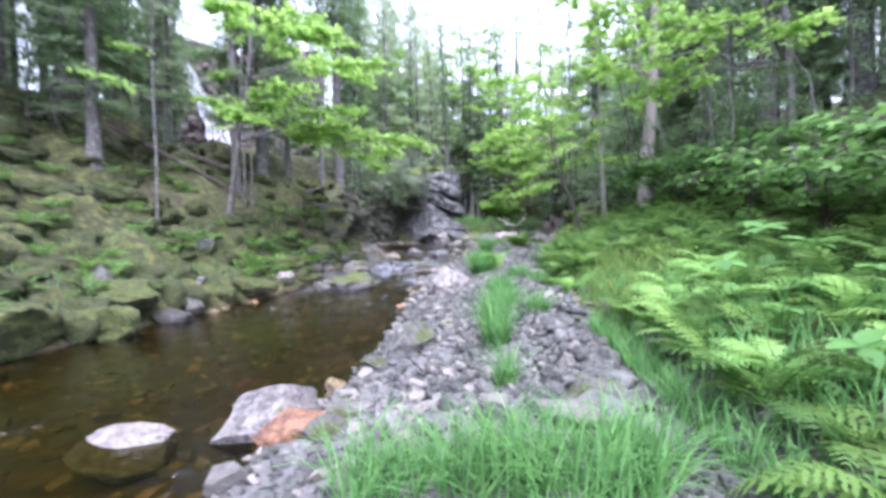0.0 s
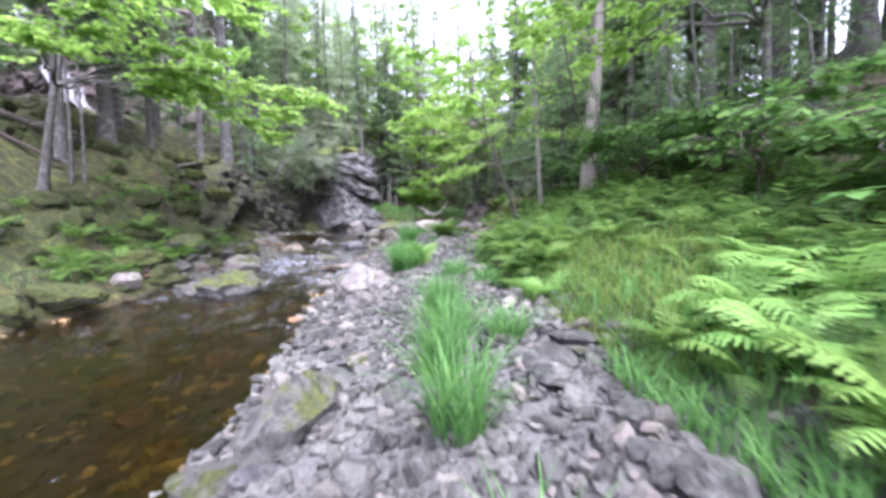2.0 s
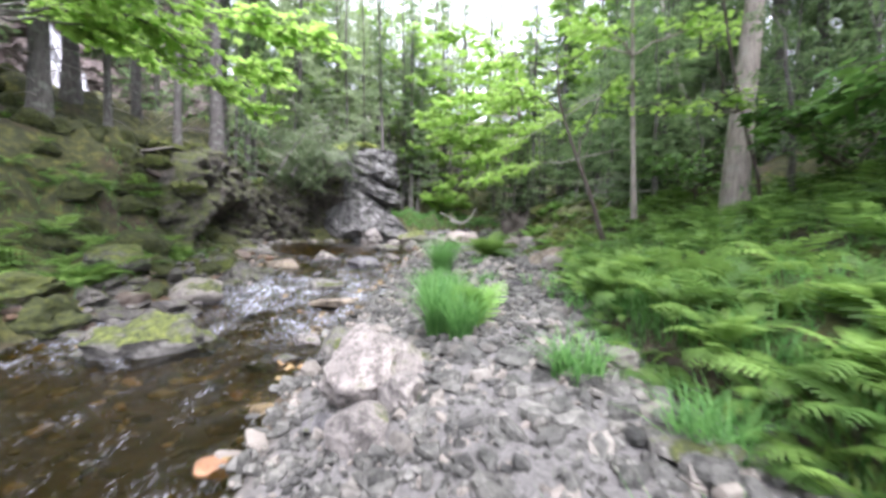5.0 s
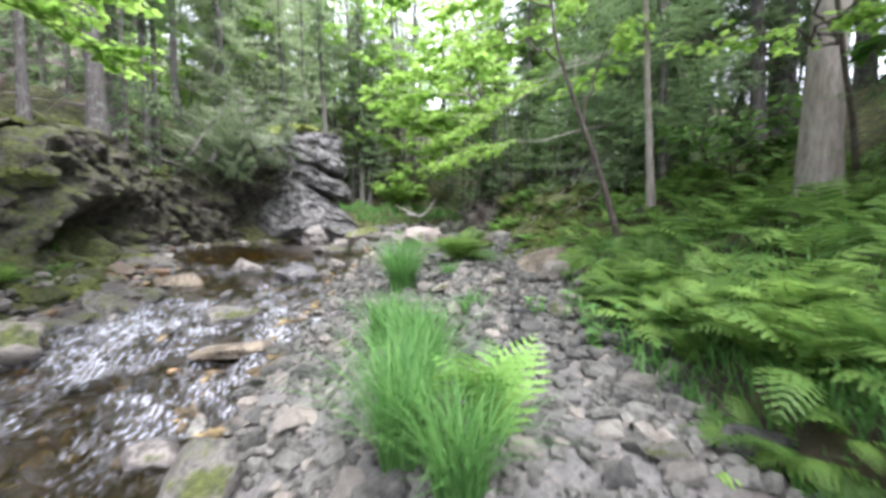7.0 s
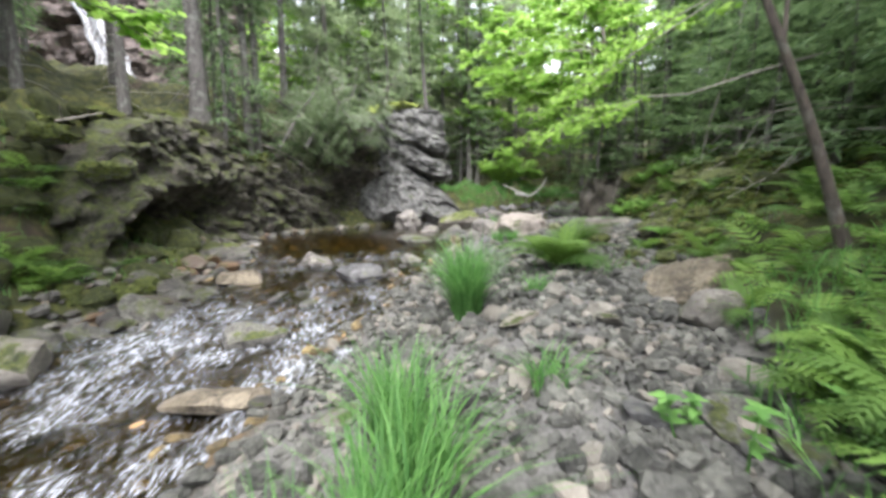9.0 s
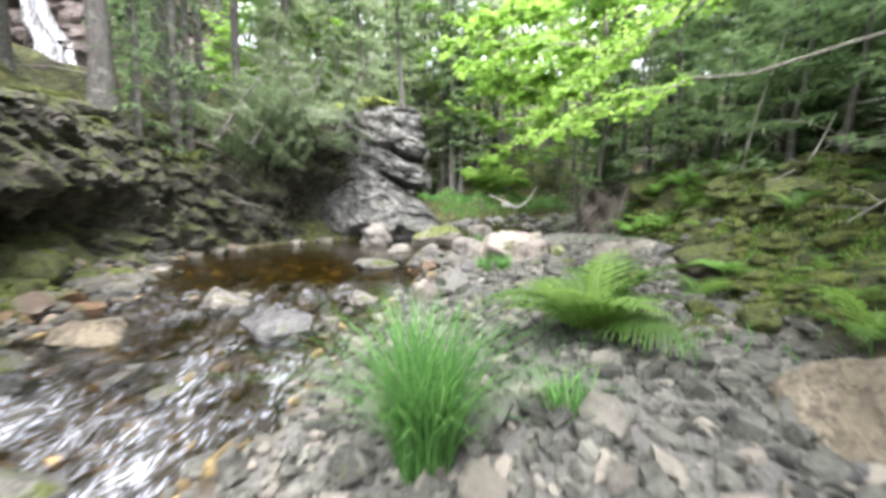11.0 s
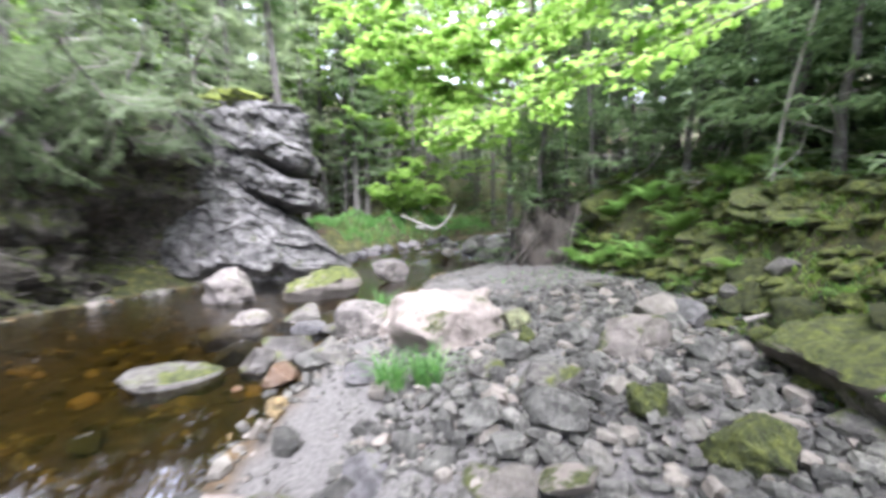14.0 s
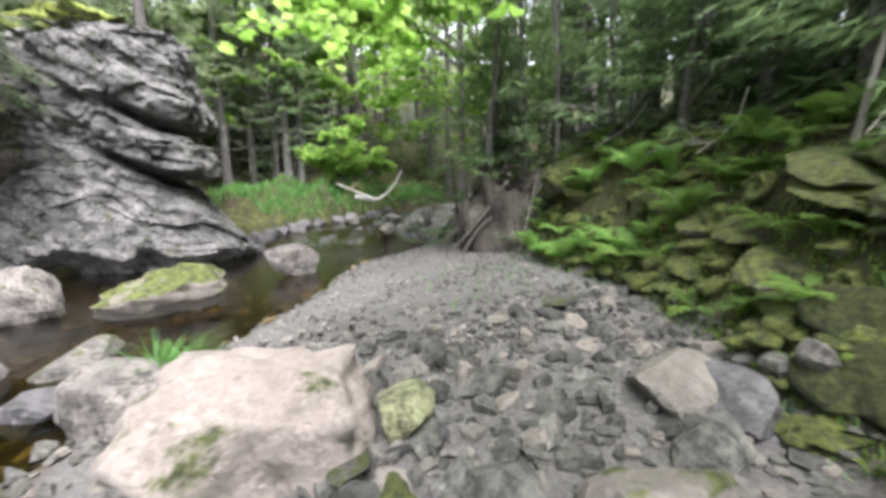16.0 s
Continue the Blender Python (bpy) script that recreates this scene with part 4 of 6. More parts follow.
def before_falls(x, y):
    """Whether a place lies in the open line towards the waterfall."""
    return 15 < y < 38 and (abs(x - 1.5 + 0.9 * (y - 11.9)) < 4.2 or abs(x + 0.58 * (y - 0.5)) < 1.8)


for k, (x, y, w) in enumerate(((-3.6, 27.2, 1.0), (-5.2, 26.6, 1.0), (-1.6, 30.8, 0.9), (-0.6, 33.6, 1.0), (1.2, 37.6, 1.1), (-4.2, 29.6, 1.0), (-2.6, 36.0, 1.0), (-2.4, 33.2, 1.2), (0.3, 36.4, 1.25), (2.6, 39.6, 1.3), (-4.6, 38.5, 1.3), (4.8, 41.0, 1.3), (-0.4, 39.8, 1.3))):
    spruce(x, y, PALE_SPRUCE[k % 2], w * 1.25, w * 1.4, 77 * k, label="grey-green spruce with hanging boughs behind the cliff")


def clear_of(x, y):
    """Whether a wood tree may stand here: off the stream, its bars and the open gap above them."""
    if y < 36:
        return x < left_edge(y) - 6.5 or x > gravel_edge(y) + 4.2
    return not (3.6 < x < 9 and y < 40)


spots = []
while len(spots) < 112:
    x, y = random.uniform(-24, 25), random.uniform(0, 54)
    if x < -1.3 * y - 2 or y < 0.35 * x:
        continue
    if clear_of(float(x), float(y)) and all((x - a) ** 2 + (y - b) ** 2 > 3.2 for a, b in spots) and not before_falls(x, y) and not (x < -5 and 14 < y < 36 and random.random() < 0.35) and (x + 6) ** 2 + (y - 11) ** 2 > 30:
        spots.append((x, y))
# Beyond the pool the haze-lightened copies replace the ordinary spruces.
for k, (x, y) in enumerate(spots):
    spruce(x, y, FAR_HAZED[k % 2] if y > 34 and -12 < x < 14 else FAR[k % 4], random.uniform(0.8, 1.3), random.uniform(0.9, 1.4), random.uniform(0, 360), label="spruce standing in the dense wood")

for x, y, w in ((-10.5, 8.0, 1.0), (-11.5, 12.5, 1.1), (-14.0, 10.0, 1.2), (-13.0, 15.0, 1.1), (-16.0, 13.0, 1.2), (-11.0, 16.6, 1.0), (-19.0, 16.0, 1.2)):
    spruce(x, y, PALE_SPRUCE[int(y) % 2], w, w * 1.1, 50 * x, label="grey-green spruce on the mossy hillside")
for k in range(14):
    x, y = random.uniform(-15, -9.5), random.uniform(3, 17)
    spruce(x, y, THICKET[k % 3], random.uniform(0.8, 1.3), random.uniform(0.7, 1.2), random.uniform(0, 360), label="young green spruce on the mossy hillside", group="young spruces", name="young_spruce")
for k, (x, y) in enumerate(((-15, 17.5), (-17, 20), (-12.5, 10.5), (-16, 14.5))):
    spruce(x, y, FAR[k % 4], 1.2, 1.1, 70 * k, label="spruce standing in the dense wood")
for k, (x, y) in enumerate(((9.5, 5.6), (11.5, 7.6), (13.5, 9.8), (12.0, 4.4), (15.0, 7.0), (17.0, 10.5), (14.0, 5.2), (10.2, 8.6), (18.0, 7.5))):
    spruce(x, y, FAR[k % 4], random.uniform(1.0, 1.4), random.uniform(0.9, 1.2), 60 * k, label="spruce standing in the dense wood")
hill = []
while len(hill) < 34:
    x, y = random.uniform(-34, -11), random.uniform(4, 34)
    if not before_falls(x, y) and x > -1.45 * y - 6 and all((x - a) ** 2 + (y - b) ** 2 > 5 for a, b in hill):
        hill.append((x, y))
for k, (x, y) in enumerate(hill):
    spruce(x, y, FAR[k % 4], random.uniform(0.9, 1.4), random.uniform(1.0, 1.4), random.uniform(0, 360), label="spruce on the steep hillside above the stream")
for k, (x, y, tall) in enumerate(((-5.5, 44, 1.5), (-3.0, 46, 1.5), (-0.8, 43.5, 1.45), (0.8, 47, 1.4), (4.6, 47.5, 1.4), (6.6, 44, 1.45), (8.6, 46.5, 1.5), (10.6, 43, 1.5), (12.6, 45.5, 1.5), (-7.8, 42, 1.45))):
    spruce(x, y, FAR_HAZED[k % 2], 1.45, tall, 47 * k, label="tall spruce closing the valley behind the pool")
for k in range(30):
    x, y = random.uniform(10.5, 22), random.uniform(9, 34)
    spruce(x, y, FAR[k % 4], random.uniform(0.8, 1.3), random.uniform(0.8, 1.2), random.uniform(0, 360), label="spruce standing in the dense wood")
for k in range(34):
    x, y = random.uniform(9.5, 19), random.uniform(11, 34)
    spruce(x, y, THICKET[k % 3], random.uniform(1.1, 1.7), random.uniform(1.0, 1.6), random.uniform(0, 360), label="young dark green spruce under tall trees", group="young spruces", name="young_spruce")
# young spruces that fill the shaded side and the cliff's brow
for k in range(46):
    y = random.uniform(3, 31)
    x = float(gravel_edge(y)) + (random.uniform(3.6, 9) if 14 < y < 23 else random.uniform(2.6, 8.5))
    spruce(x, y, THICKET[k % 3], random.uniform(0.8, 1.3), random.uniform(0.7, 1.2), random.uniform(0, 360), label="young dark green spruce under tall trees", group="young spruces", name="young_spruce")
for x, y, m, w in ((6.9, 23.9, 0, 1.0), (7.4, 24.9, 1, 0.9), (8.0, 22.4, 1, 1.0), (7.6, 18.6, 0, 1.1), (8.2, 17.0, 1, 1.2), (6.9, 15.6, 0, 0.9), (8.6, 19.8, 1, 1.1), (6.4, 25.2, 2, 1.0), (6.7, 14.4, 1, 1.1), (7.4, 15.0, 1, 1.3), (8.0, 16.0, 1, 1.4), (8.9, 18.2, 1, 1.4), (8.1, 19.4, 0, 1.3), (9.0, 20.8, 1, 1.3), (9.5, 22.2, 1, 1.3), (7.3, 17.4, 0, 1.0), (8.3, 21.4, 0, 1.2)):
    spruce(x, y, YOUNG[m], w * 1.2, w, 40 * x, label="young dark green spruce at the bank's edge", group="young spruces", name="young_spruce")
for k, (x, y, z, lean, w) in enumerate(((-3.5, 21.6, 3.7, 30, 0.8), (-3.1, 22.6, 3.8, 44, 0.95), (-2.7, 23.5, 3.9, 50, 1.0), (-2.3, 24.3, 4.0, 52, 1.0), (-2.0, 25.0, 4.2, 48, 0.95), (-1.9, 25.8, 4.5, 40, 0.85), (-2.7, 25.0, 4.3, 16, 1.0), (-3.3, 25.4, 4.6, 10, 1.2), (-3.0, 27.6, 5.0, 6, 1.3), (-1.9, 29.6, 5.0, 4, 1.3))):
    spruce(x, y, HANGING[k % 2], w, w, 60 * k, (-14, lean), z, "grey-green spruce leaning over the cliff edge", "leaning spruces", "leaning_spruce")


# ---- broad-leaved trees ----
def curve_points(points, n=12):
    p = np.asarray(points, float)
    t = np.linspace(0, len(p) - 1, n)
    out = np.stack([np.interp(t, np.arange(len(p)), p[:, k]) for k in range(3)], 1)
    for k in range(2):
        out[1:-1] = 0.25 * out[:-2] + 0.5 * out[1:-1] + 0.25 * out[2:]
    return out


def leafy_limb(rng, points, radius, twig, leaf, tree, mat=MAPLE_LEAF, wood=BARK_PALE, start=0.3, dense=1.0, shape=(MAPLE_SHAPE, MAPLE_FACES)):
    """A limb with layered sprays of leaves, as two parts of a tree."""
    path = curve_points(points, 14)
    path[1:-1] += 0.05 * rng.normal(size=(12, 3))
    ln = np.linalg.norm(np.diff(path, axis=0), axis=1).sum()
    woods = [tube(path, np.linspace(radius, 0.005, 14), 6)]
    pos, dirs = [], []
    for k in range(int(ln * 12 * dense)):
        f = start + (1 - start) * rng.random() ** 0.8
        i = min(12, int(f * 13))
        o = path[i] + (f * 13 - i) * (path[i + 1] - path[i])
        d = path[i + 1] - path[i]
        az = np.arctan2(d[1], d[0]) + rng.choice((-1, 1)) * rng.uniform(0.3, 1.3)
        tl = twig * rng.uniform(0.5, 1.2) * (1.15 - 0.5 * f)
        e = o + tl * np.array([np.cos(az), np.sin(az), rng.uniform(-0.28, 0.16)])
        woods.append(tube(np.array([o, e]), [0.006, 0.002], 3))
        m = max(3, int(tl / 0.075))
        s = np.linspace(0.2, 1, m)[:, None]
        for side in (-1, 1):
            a = az + side * rng.uniform(0.4, 1.2, m)
            pos.append(o + s * (e - o) + 0.03 * rng.normal(size=(m, 3)))
            dirs.append(np.stack([np.cos(a), np.sin(a), rng.uniform(-0.5, 0.0, m)], 1))
    pos, dirs = np.concatenate(pos), np.concatenate(dirs)
    ups = np.tile((0, 0, 1.0), (len(pos), 1)) + 0.3 * rng.normal(size=(len(pos), 3))
    lv = scatter(*shape, pos, dirs, ups, leaf * rng.uniform(0.65, 1.2, len(pos)))
    limb = put("limb", fast_mesh("limb", *woods[0], wood, True), Matrix(), tree)
    tagged(put("twigwork", fast_mesh("twigwork", *join(woods[1:]), wood), Matrix(), limb), kind="stuff")
    tagged(put("foliage", fast_mesh("foliage", *lv, mat), Matrix(), limb), kind="stuff")


def leafy_tree(seed, trunk_points, radius, limbs, label, wood=BARK_PALE, mat=MAPLE_LEAF, twig=0.8, leaf=0.12, dense=1.0, name="maple_tree", shape=(MAPLE_SHAPE, MAPLE_FACES), start=0.3):
    rng = np.random.default_rng(seed)
    tree = new(name)
    path = curve_points(trunk_points, 16)
    rad = np.linspace(radius, radius * 0.35, 16) + radius * 0.3 * np.exp(-np.linspace(0, 6, 16) * 2)
    put("trunk", fast_mesh("trunk", *tube(path, rad, 10), wood, True), Matrix(), tree)
    for points in limbs:
        leafy_limb(rng, points, min(radius * 0.3 + 0.008, 0.03), twig, leaf, tree, mat, wood, start, dense, shape)
    return tagged(tree, label, "tree", "broad-leaved trees")


def fan(rng, root, tips, rise=0.5):
    """Limbs from a root point to tips, arched."""
    out = []
    for q in tips:
        r, q = np.array(root, float), np.array(q, float)
        mid = 0.5 * (r + q) + np.array([0, 0, rise]) + 0.2 * rng.normal(size=3)
        out.append((tuple(r), tuple(mid), tuple(q)))
    return out


rng = np.random.default_rng(5)
# maple on the far slope, its sprays hanging over the water
leafy_tree(1, ((-6.6, 12.6, 2.1), (-6.3, 12.6, 4.2), (-5.9, 12.7, 6.5), (-5.6, 12.6, 9.5)), 0.09,
           fan(rng, (-6.2, 12.6, 4.6), ((-0.6, 11.3, 4.0), (-1.6, 13.2, 4.2), (-2.2, 14.6, 3.95), (-2.6, 11.6, 5.2), (-3.2, 13.8, 5.0), (-3.6, 10.2, 5.4), (-4.6, 10.0, 4.4), (-4.4, 15.4, 5.2)), 0.6)
           + fan(rng, (-5.9, 12.7, 6.5), ((-1.8, 12.2, 6.6), (-2.6, 14.2, 7.0), (-3.4, 10.6, 7.2), (-2.4, 10.2, 6.4), (-4.8, 9.2, 6.8)), 0.7),
           "slender maple with bright green leaves on the mossy slope", BARK, twig=0.85, leaf=0.115)
# maple whose crown closes the view over the pool
leafy_tree(2, ((7.6, 25.6, 1.8), (7.4, 25.2, 5.0), (7.0, 24.8, 8.0), (6.6, 24.5, 12.0)), 0.1,
           fan(rng, (7.4, 25.2, 5.0), ((2.6, 23.2, 5.9), (3.4, 24.6, 5.9), (4.4, 22.4, 5.8), (5.6, 22.0, 6.0), (3.8, 26.4, 6.5)), 0.7)
           + fan(rng, (7.1, 24.9, 7.2), ((2.2, 24.2, 6.9), (3.2, 22.6, 7.0), (4.6, 21.6, 7.2), (3.0, 26.8, 7.4), (5.6, 21.8, 7.6), (6.4, 21.0, 6.6)), 0.8)
           + fan(rng, (6.8, 24.6, 9.5), ((3.2, 25.2, 11.0),), 0.8),
           "maple with a bright yellow-green crown over the pool", BARK_PALE, twig=1.05, leaf=0.15, dense=0.6)
# maple bough reaching out from the shaded side
leafy_tree(3, ((9.0, 15.6, 2.0), (8.8, 15.8, 4.8), (8.4, 16.2, 7.0), (8.0, 16.6, 10.0)), 0.12,
           [((8.8, 15.8, 4.4), (7.9, 16.05, 4.12), (7.0, 16.0, 4.2), (6.1, 16.55, 3.8), (5.2, 16.9, 3.74), (4.2, 18.2, 3.5), (3.6, 19.6, 3.45)), ((8.6, 16.0, 6.2), (6.6, 16.8, 5.6), (5.0, 18.4, 4.8), (4.2, 20.0, 4.4)), ((8.5, 16.1, 6.4), (6.6, 17.4, 5.8), (5.2, 19.0, 5.2))],
           "maple leaning over the gravel with pale bare limbs", DEADWOOD, twig=0.75, leaf=0.09, dense=0.7, start=0.68)
# maples on the fern bank
# its limbs above 8 m, mostly out of view, are added to shade the bank
leafy_tree(4, ((6.6, 7.6, 2.3), (6.5, 7.5, 4.2), (6.2, 7.4, 6.5), (6.0, 7.2, 9.0)), 0.08,
           fan(rng, (6.4, 7.5, 4.4), ((3.6, 8.6, 4.9), (3.4, 6.6, 4.8), (4.6, 9.6, 4.6), (5.0, 5.6, 4.2), (4.2, 5.2, 5.2)), 0.5) + fan(rng, (6.2, 7.4, 6.2), ((3.0, 7.8, 6.2), (3.8, 9.8, 6.4), (3.8, 5.4, 6.6)), 0.5) + fan(rng, (6.0, 7.2, 8.6), ((2.4, 6.4, 8.6), (3.0, 4.2, 8.8), (2.6, 8.6, 9.0), (4.4, 3.2, 8.4)), 0.6),
           "young maple with bright leaves on the fern bank", BARK, twig=0.7, leaf=0.12, dense=0.6)
leafy_tree(5, ((5.35, 13.2, 1.95), (5.25, 13.2, 4.0), (5.2, 13.25, 6.5), (5.1, 13.3, 9.5)), 0.055,
           fan(rng, (5.2, 13.2, 5.2), ((3.6, 12.2, 5.0), (4.2, 14.8, 5.2), (3.2, 13.6, 5.8), (6.2, 12.2, 5.0)), 0.4) + fan(rng, (5.15, 13.3, 7.0), ((3.0, 12.6, 7.2), (3.4, 14.8, 7.2)), 0.4),
           "slim pale birch on the fern bank", BARK_PALE, twig=0.6, leaf=0.1, dense=0.7, name="birch_tree")
leafy_tree(6, ((4.5, 12.9, 1.5), (4.2, 12.9, 2.4), (3.85, 12.9, 3.2), (3.6, 13.1, 4.2), (3.7, 13.4, 5.2)), 0.045,
           [((3.9, 12.9, 3.1), (4.4, 13.2, 4.0), (5.0, 13.4, 4.9)), ((3.65, 13.0, 3.9), (3.0, 13.4, 4.4), (2.4, 14.0, 4.6)), ((3.7, 13.3, 4.8), (3.1, 14.2, 5.4), (2.8, 15.2, 5.6))],
           "dark crooked sapling leaning out of the ferns", DARKWOOD, twig=0.6, leaf=0.11, dense=0.6, name="sapling")
# the crown at 9 m is an added, mostly unseen canopy that darkens the gravel
leafy_tree(7, ((5.55, 11.1, 1.55), (5.6, 11.1, 3.0), (5.85, 11.15, 5.0), (6.0, 11.2, 8.0), (6.1, 11.2, 12.0)), 0.2,
           fan(rng, (5.9, 11.15, 5.6), ((4.2, 10.2, 6.2), (4.6, 12.4, 6.4)), 0.4) + fan(rng, (6.0, 11.2, 9.0), ((2.2, 9.6, 9.4), (2.4, 12.2, 9.6), (3.4, 7.6, 9.2), (4.6, 14.2, 9.6), (3.6, 10.8, 10.4), (5.2, 7.4, 10.2)), 0.8), "thick pale-barked tree with a forked foot", BARK_PALE, twig=1.1, leaf=0.13, dense=0.55, name="beech_tree")
leafy_tree(8, ((5.95, 11.0, 1.6), (5.8, 10.9, 2.4), (5.35, 10.8, 3.3), (4.9, 10.7, 4.6), (4.6, 10.6, 6.0)), 0.035,
           fan(rng, (5.3, 10.8, 3.4), ((4.4, 10.0, 3.3), (4.3, 11.6, 3.6), (4.0, 10.4, 4.4)), 0.2), "thin dark stem crossing the pale tree", DARKWOOD, twig=0.5, leaf=0.09, dense=0.5, name="sapling")
for k, (x, y, z, r) in enumerate(((7.45, 23.1, 3.0, 0.05), (7.0, 23.4, 2.9, 0.04), (7.9, 23.6, 3.1, 0.045), (5.95, 8.9, 1.9, 0.035), (6.05, 8.4, 1.9, 0.03), (-7.3, 10.4, 1.9, 0.04), (-6.5, 13.4, 2.3, 0.05), (-6.3, 13.5, 2.3, 0.04))):
    leafy_tree(20 + k, ((x, y, min(z - 0.3, ground_at(x, y) - 0.2)), (x + 0.05, y, z + 1.5), (x - 0.05, y + 0.1, z + 3.5), (x + 0.1, y, z + 6.5)), r,
               [((x, y, z + 3.2), (x - 0.5, y - 0.4, z + 3.6), (x - 1.0, y - 0.7, z + 3.7)), ((x, y, z + 4.4), (x - 0.6, y + 0.3, z + 4.8), (x - 1.1, y + 0.5, z + 4.9))],
               "thin grey sapling stem with few leaves", BARK, twig=0.45, leaf=0.1, dense=0.6, name="sapling")
# bright bush on the grassy bank beyond the pool
leafy_tree(40, ((5.0, 33.6, 2.2), (5.0, 33.6, 3.0), (5.0, 33.6, 4.0)), 0.06,
           fan(rng, (5.0, 33.6, 3.0), [(5.0 + 1.6 * math.cos(a), 33.6 + 1.3 * math.sin(a), 3.8 + 1.1 * ((k * 37) % 10) / 10) for k, a in enumerate(np.linspace(0, 6.1, 11))] + [(4.6, 33.4, 5.4), (5.4, 33.5, 5.6), (5.2, 34.0, 5.3)], 0.3),
           "round bright green bush on the far grassy bank", BARK, twig=0.55, leaf=0.12, dense=1.6, name="bush", start=0.15)
# leafy shrubs in the shade of the fern bank
for k, (x, y) in enumerate(((4.6, 6.0), (4.2, 4.4), (5.2, 7.2), (3.9, 3.0), (5.4, 9.6), (4.8, 8.2), (6.2, 12.6), (5.2, 4.6), (4.6, 2.0), (6.6, 9.8))):
    z = ground_at(x, y)
    leafy_tree(50 + k, ((x, y, z - 0.1), (x, y, z + 0.4), (x, y, z + 0.8)), 0.02,
               fan(rng, (x, y, z + 0.3), [(x + 0.8 * math.cos(a) * (1 if x > 3.5 else 0.45), y + 0.8 * math.sin(a) * (1 if x > 3.5 else 0.45), z + (0.7 if x > 3.5 else 0.3) + 0.5 * (j % 3) / 2) for j, a in enumerate(np.linspace(0, 5.6, 7))], 0.25),
               "low broad-leaved shrub among ferns in the shade", DARKWOOD, SHRUB_LEAF if x > 3.5 else GRASS, twig=0.4, leaf=0.13, dense=0.9 if x > 3.5 else 0.35, name="shrub", shape=(OVAL_SHAPE, OVAL_FACES), start=0.2)


# ---- ferns ----
def frond_mesh(seed, mat, fine, pairs=None):
    rng = np.random.default_rng(seed)
    n = pairs or (13 if fine else 10)
    s = np.linspace(0.12, 0.985, n)

    def spine(q):
        return np.stack([0.03 * np.sin(3 * q + seed), 0.92 * q - 0.06 * q ** 2, 0.62 * q - 0.66 * q ** 2.2], -1)
    parts = [tube(spine(np.linspace(0, 1, 7)), np.linspace(0.009, 0.002, 7), 3)]
    pts = spine(s)
    tang = spine(s + 0.01) - spine(s - 0.01)
    ln = 0.25 * np.sin(np.pi * np.clip(0.16 + 0.84 * s, 0, 1)) ** 0.9 + 0.015
    if fine:
        shape, k = [(0, 0, 0)], 3
        for j in range(k):
            a = (j + 0.5) / k
            w = 2.2 / n * (1 - a) ** 0.6
            shape += [(w, a - 0.01, -0.02 - 0.1 * a * a), (-w, a - 0.01, -0.02 - 0.1 * a * a), (0.4 * w, a + 0.1, -0.1 * a * a), (-0.4 * w, a + 0.1, -0.1 * a * a)]
        shape.append((0, 1.03, -0.12))
        faces, prev = [], (0, 0)
        for j in range(k):
            b = 1 + 4 * j
            faces += [(prev[0], b, b + 1), (b, b + 2, b + 3), (b, b + 3, b + 1)] + ([(prev[0], b + 1, prev[1])] if j else [])
            prev = (b + 2, b + 3)
        faces.append((prev[0], len(shape) - 1, prev[1]))
    else:
        shape, faces = [(0, 0, 0), (0.12, 0.3, -0.01), (0.07, 0.75, -0.06), (0, 1, -0.12), (-0.07, 0.75, -0.06), (-0.12, 0.3, -0.01)], [(0, 1, 5), (1, 2, 4), (1, 4, 5), (2, 3, 4)]
    for side in (-1, 1):
        d = np.stack([side * np.ones(n), 0.32 + 0.5 * s, 0 * s], -1)
        d[:, 2] = tang[:, 2] / tang[:, 1] * d[:, 1] - 0.12
        d += 0.05 * rng.normal(size=(n, 3))
        up = np.cross(np.tile((1.0, 0, 0), (n, 1)), tang)
        parts.append(scatter(shape, faces, pts, d, up + 0.0, ln * rng.uniform(0.9, 1.08, n)))
    return fast_mesh("frond", *join(parts), mat)


FRONDS = {"near": [frond_mesh(k, FERN, True) for k in range(3)], "far": [frond_mesh(k, FERN, False) for k in range(3)], "young": [frond_mesh(k, FERN_LIGHT, True) for k in range(2)], "large": [frond_mesh(k, FERN, True, 24) for k in range(3)]}


def fern(x, y, size, count, kind, label, group="ferns on the bank", z=None, steep=None):
    ob = new("fern")
    ob.matrix_basis = pose(x, y, (ground_at(x, y) if z is None else z) - 0.02, 0, 0, random.uniform(0, 360))
    for k in range(count):
        up = random.uniform(-4, 44) if steep is None else random.uniform(*steep)
        m = pose(0, 0, 0, 0, 0, 360 * k / count + random.uniform(-18, 18)) @ pose(0, 0, 0, up, random.uniform(-14, 14), 0)
        put("frond", random.choice(FRONDS[kind]), m @ Matrix.Scale(size * random.uniform(0.75, 1.12), 4), ob)
    return tagged(ob, label, "fern", group)


fern(2.85, 15.0, 1.05, 18, "large", "large bright green fern on the gravel bar", steep=(2, 52))
fern(3.0, 15.15, 0.65, 10, "near", "green fern beside a larger one")
fern(1.25, 9.85, 0.72, 7, "young", "young yellow-green fern beside tall grass", steep=(48, 74))
fern(2.05, 6.35, 0.7, 7, "young", "young yellow-green fern at the gravel's edge", steep=(25, 50))
fern(6.7, 22.5, 0.55, 9, "young", "bright fern at the foot of the mossy bank", steep=(5, 45))
fern(6.85, 20.9, 0.55, 9, "young", "bright fern at the foot of the mossy bank", steep=(5, 45))
fern(4.35, 15.95, 0.5, 8, "near", "fern on the mossy bank")
fern(4.85, 16.15, 0.55, 8, "young", "pale green fern at the foot of the mossy bank", steep=(5, 40))
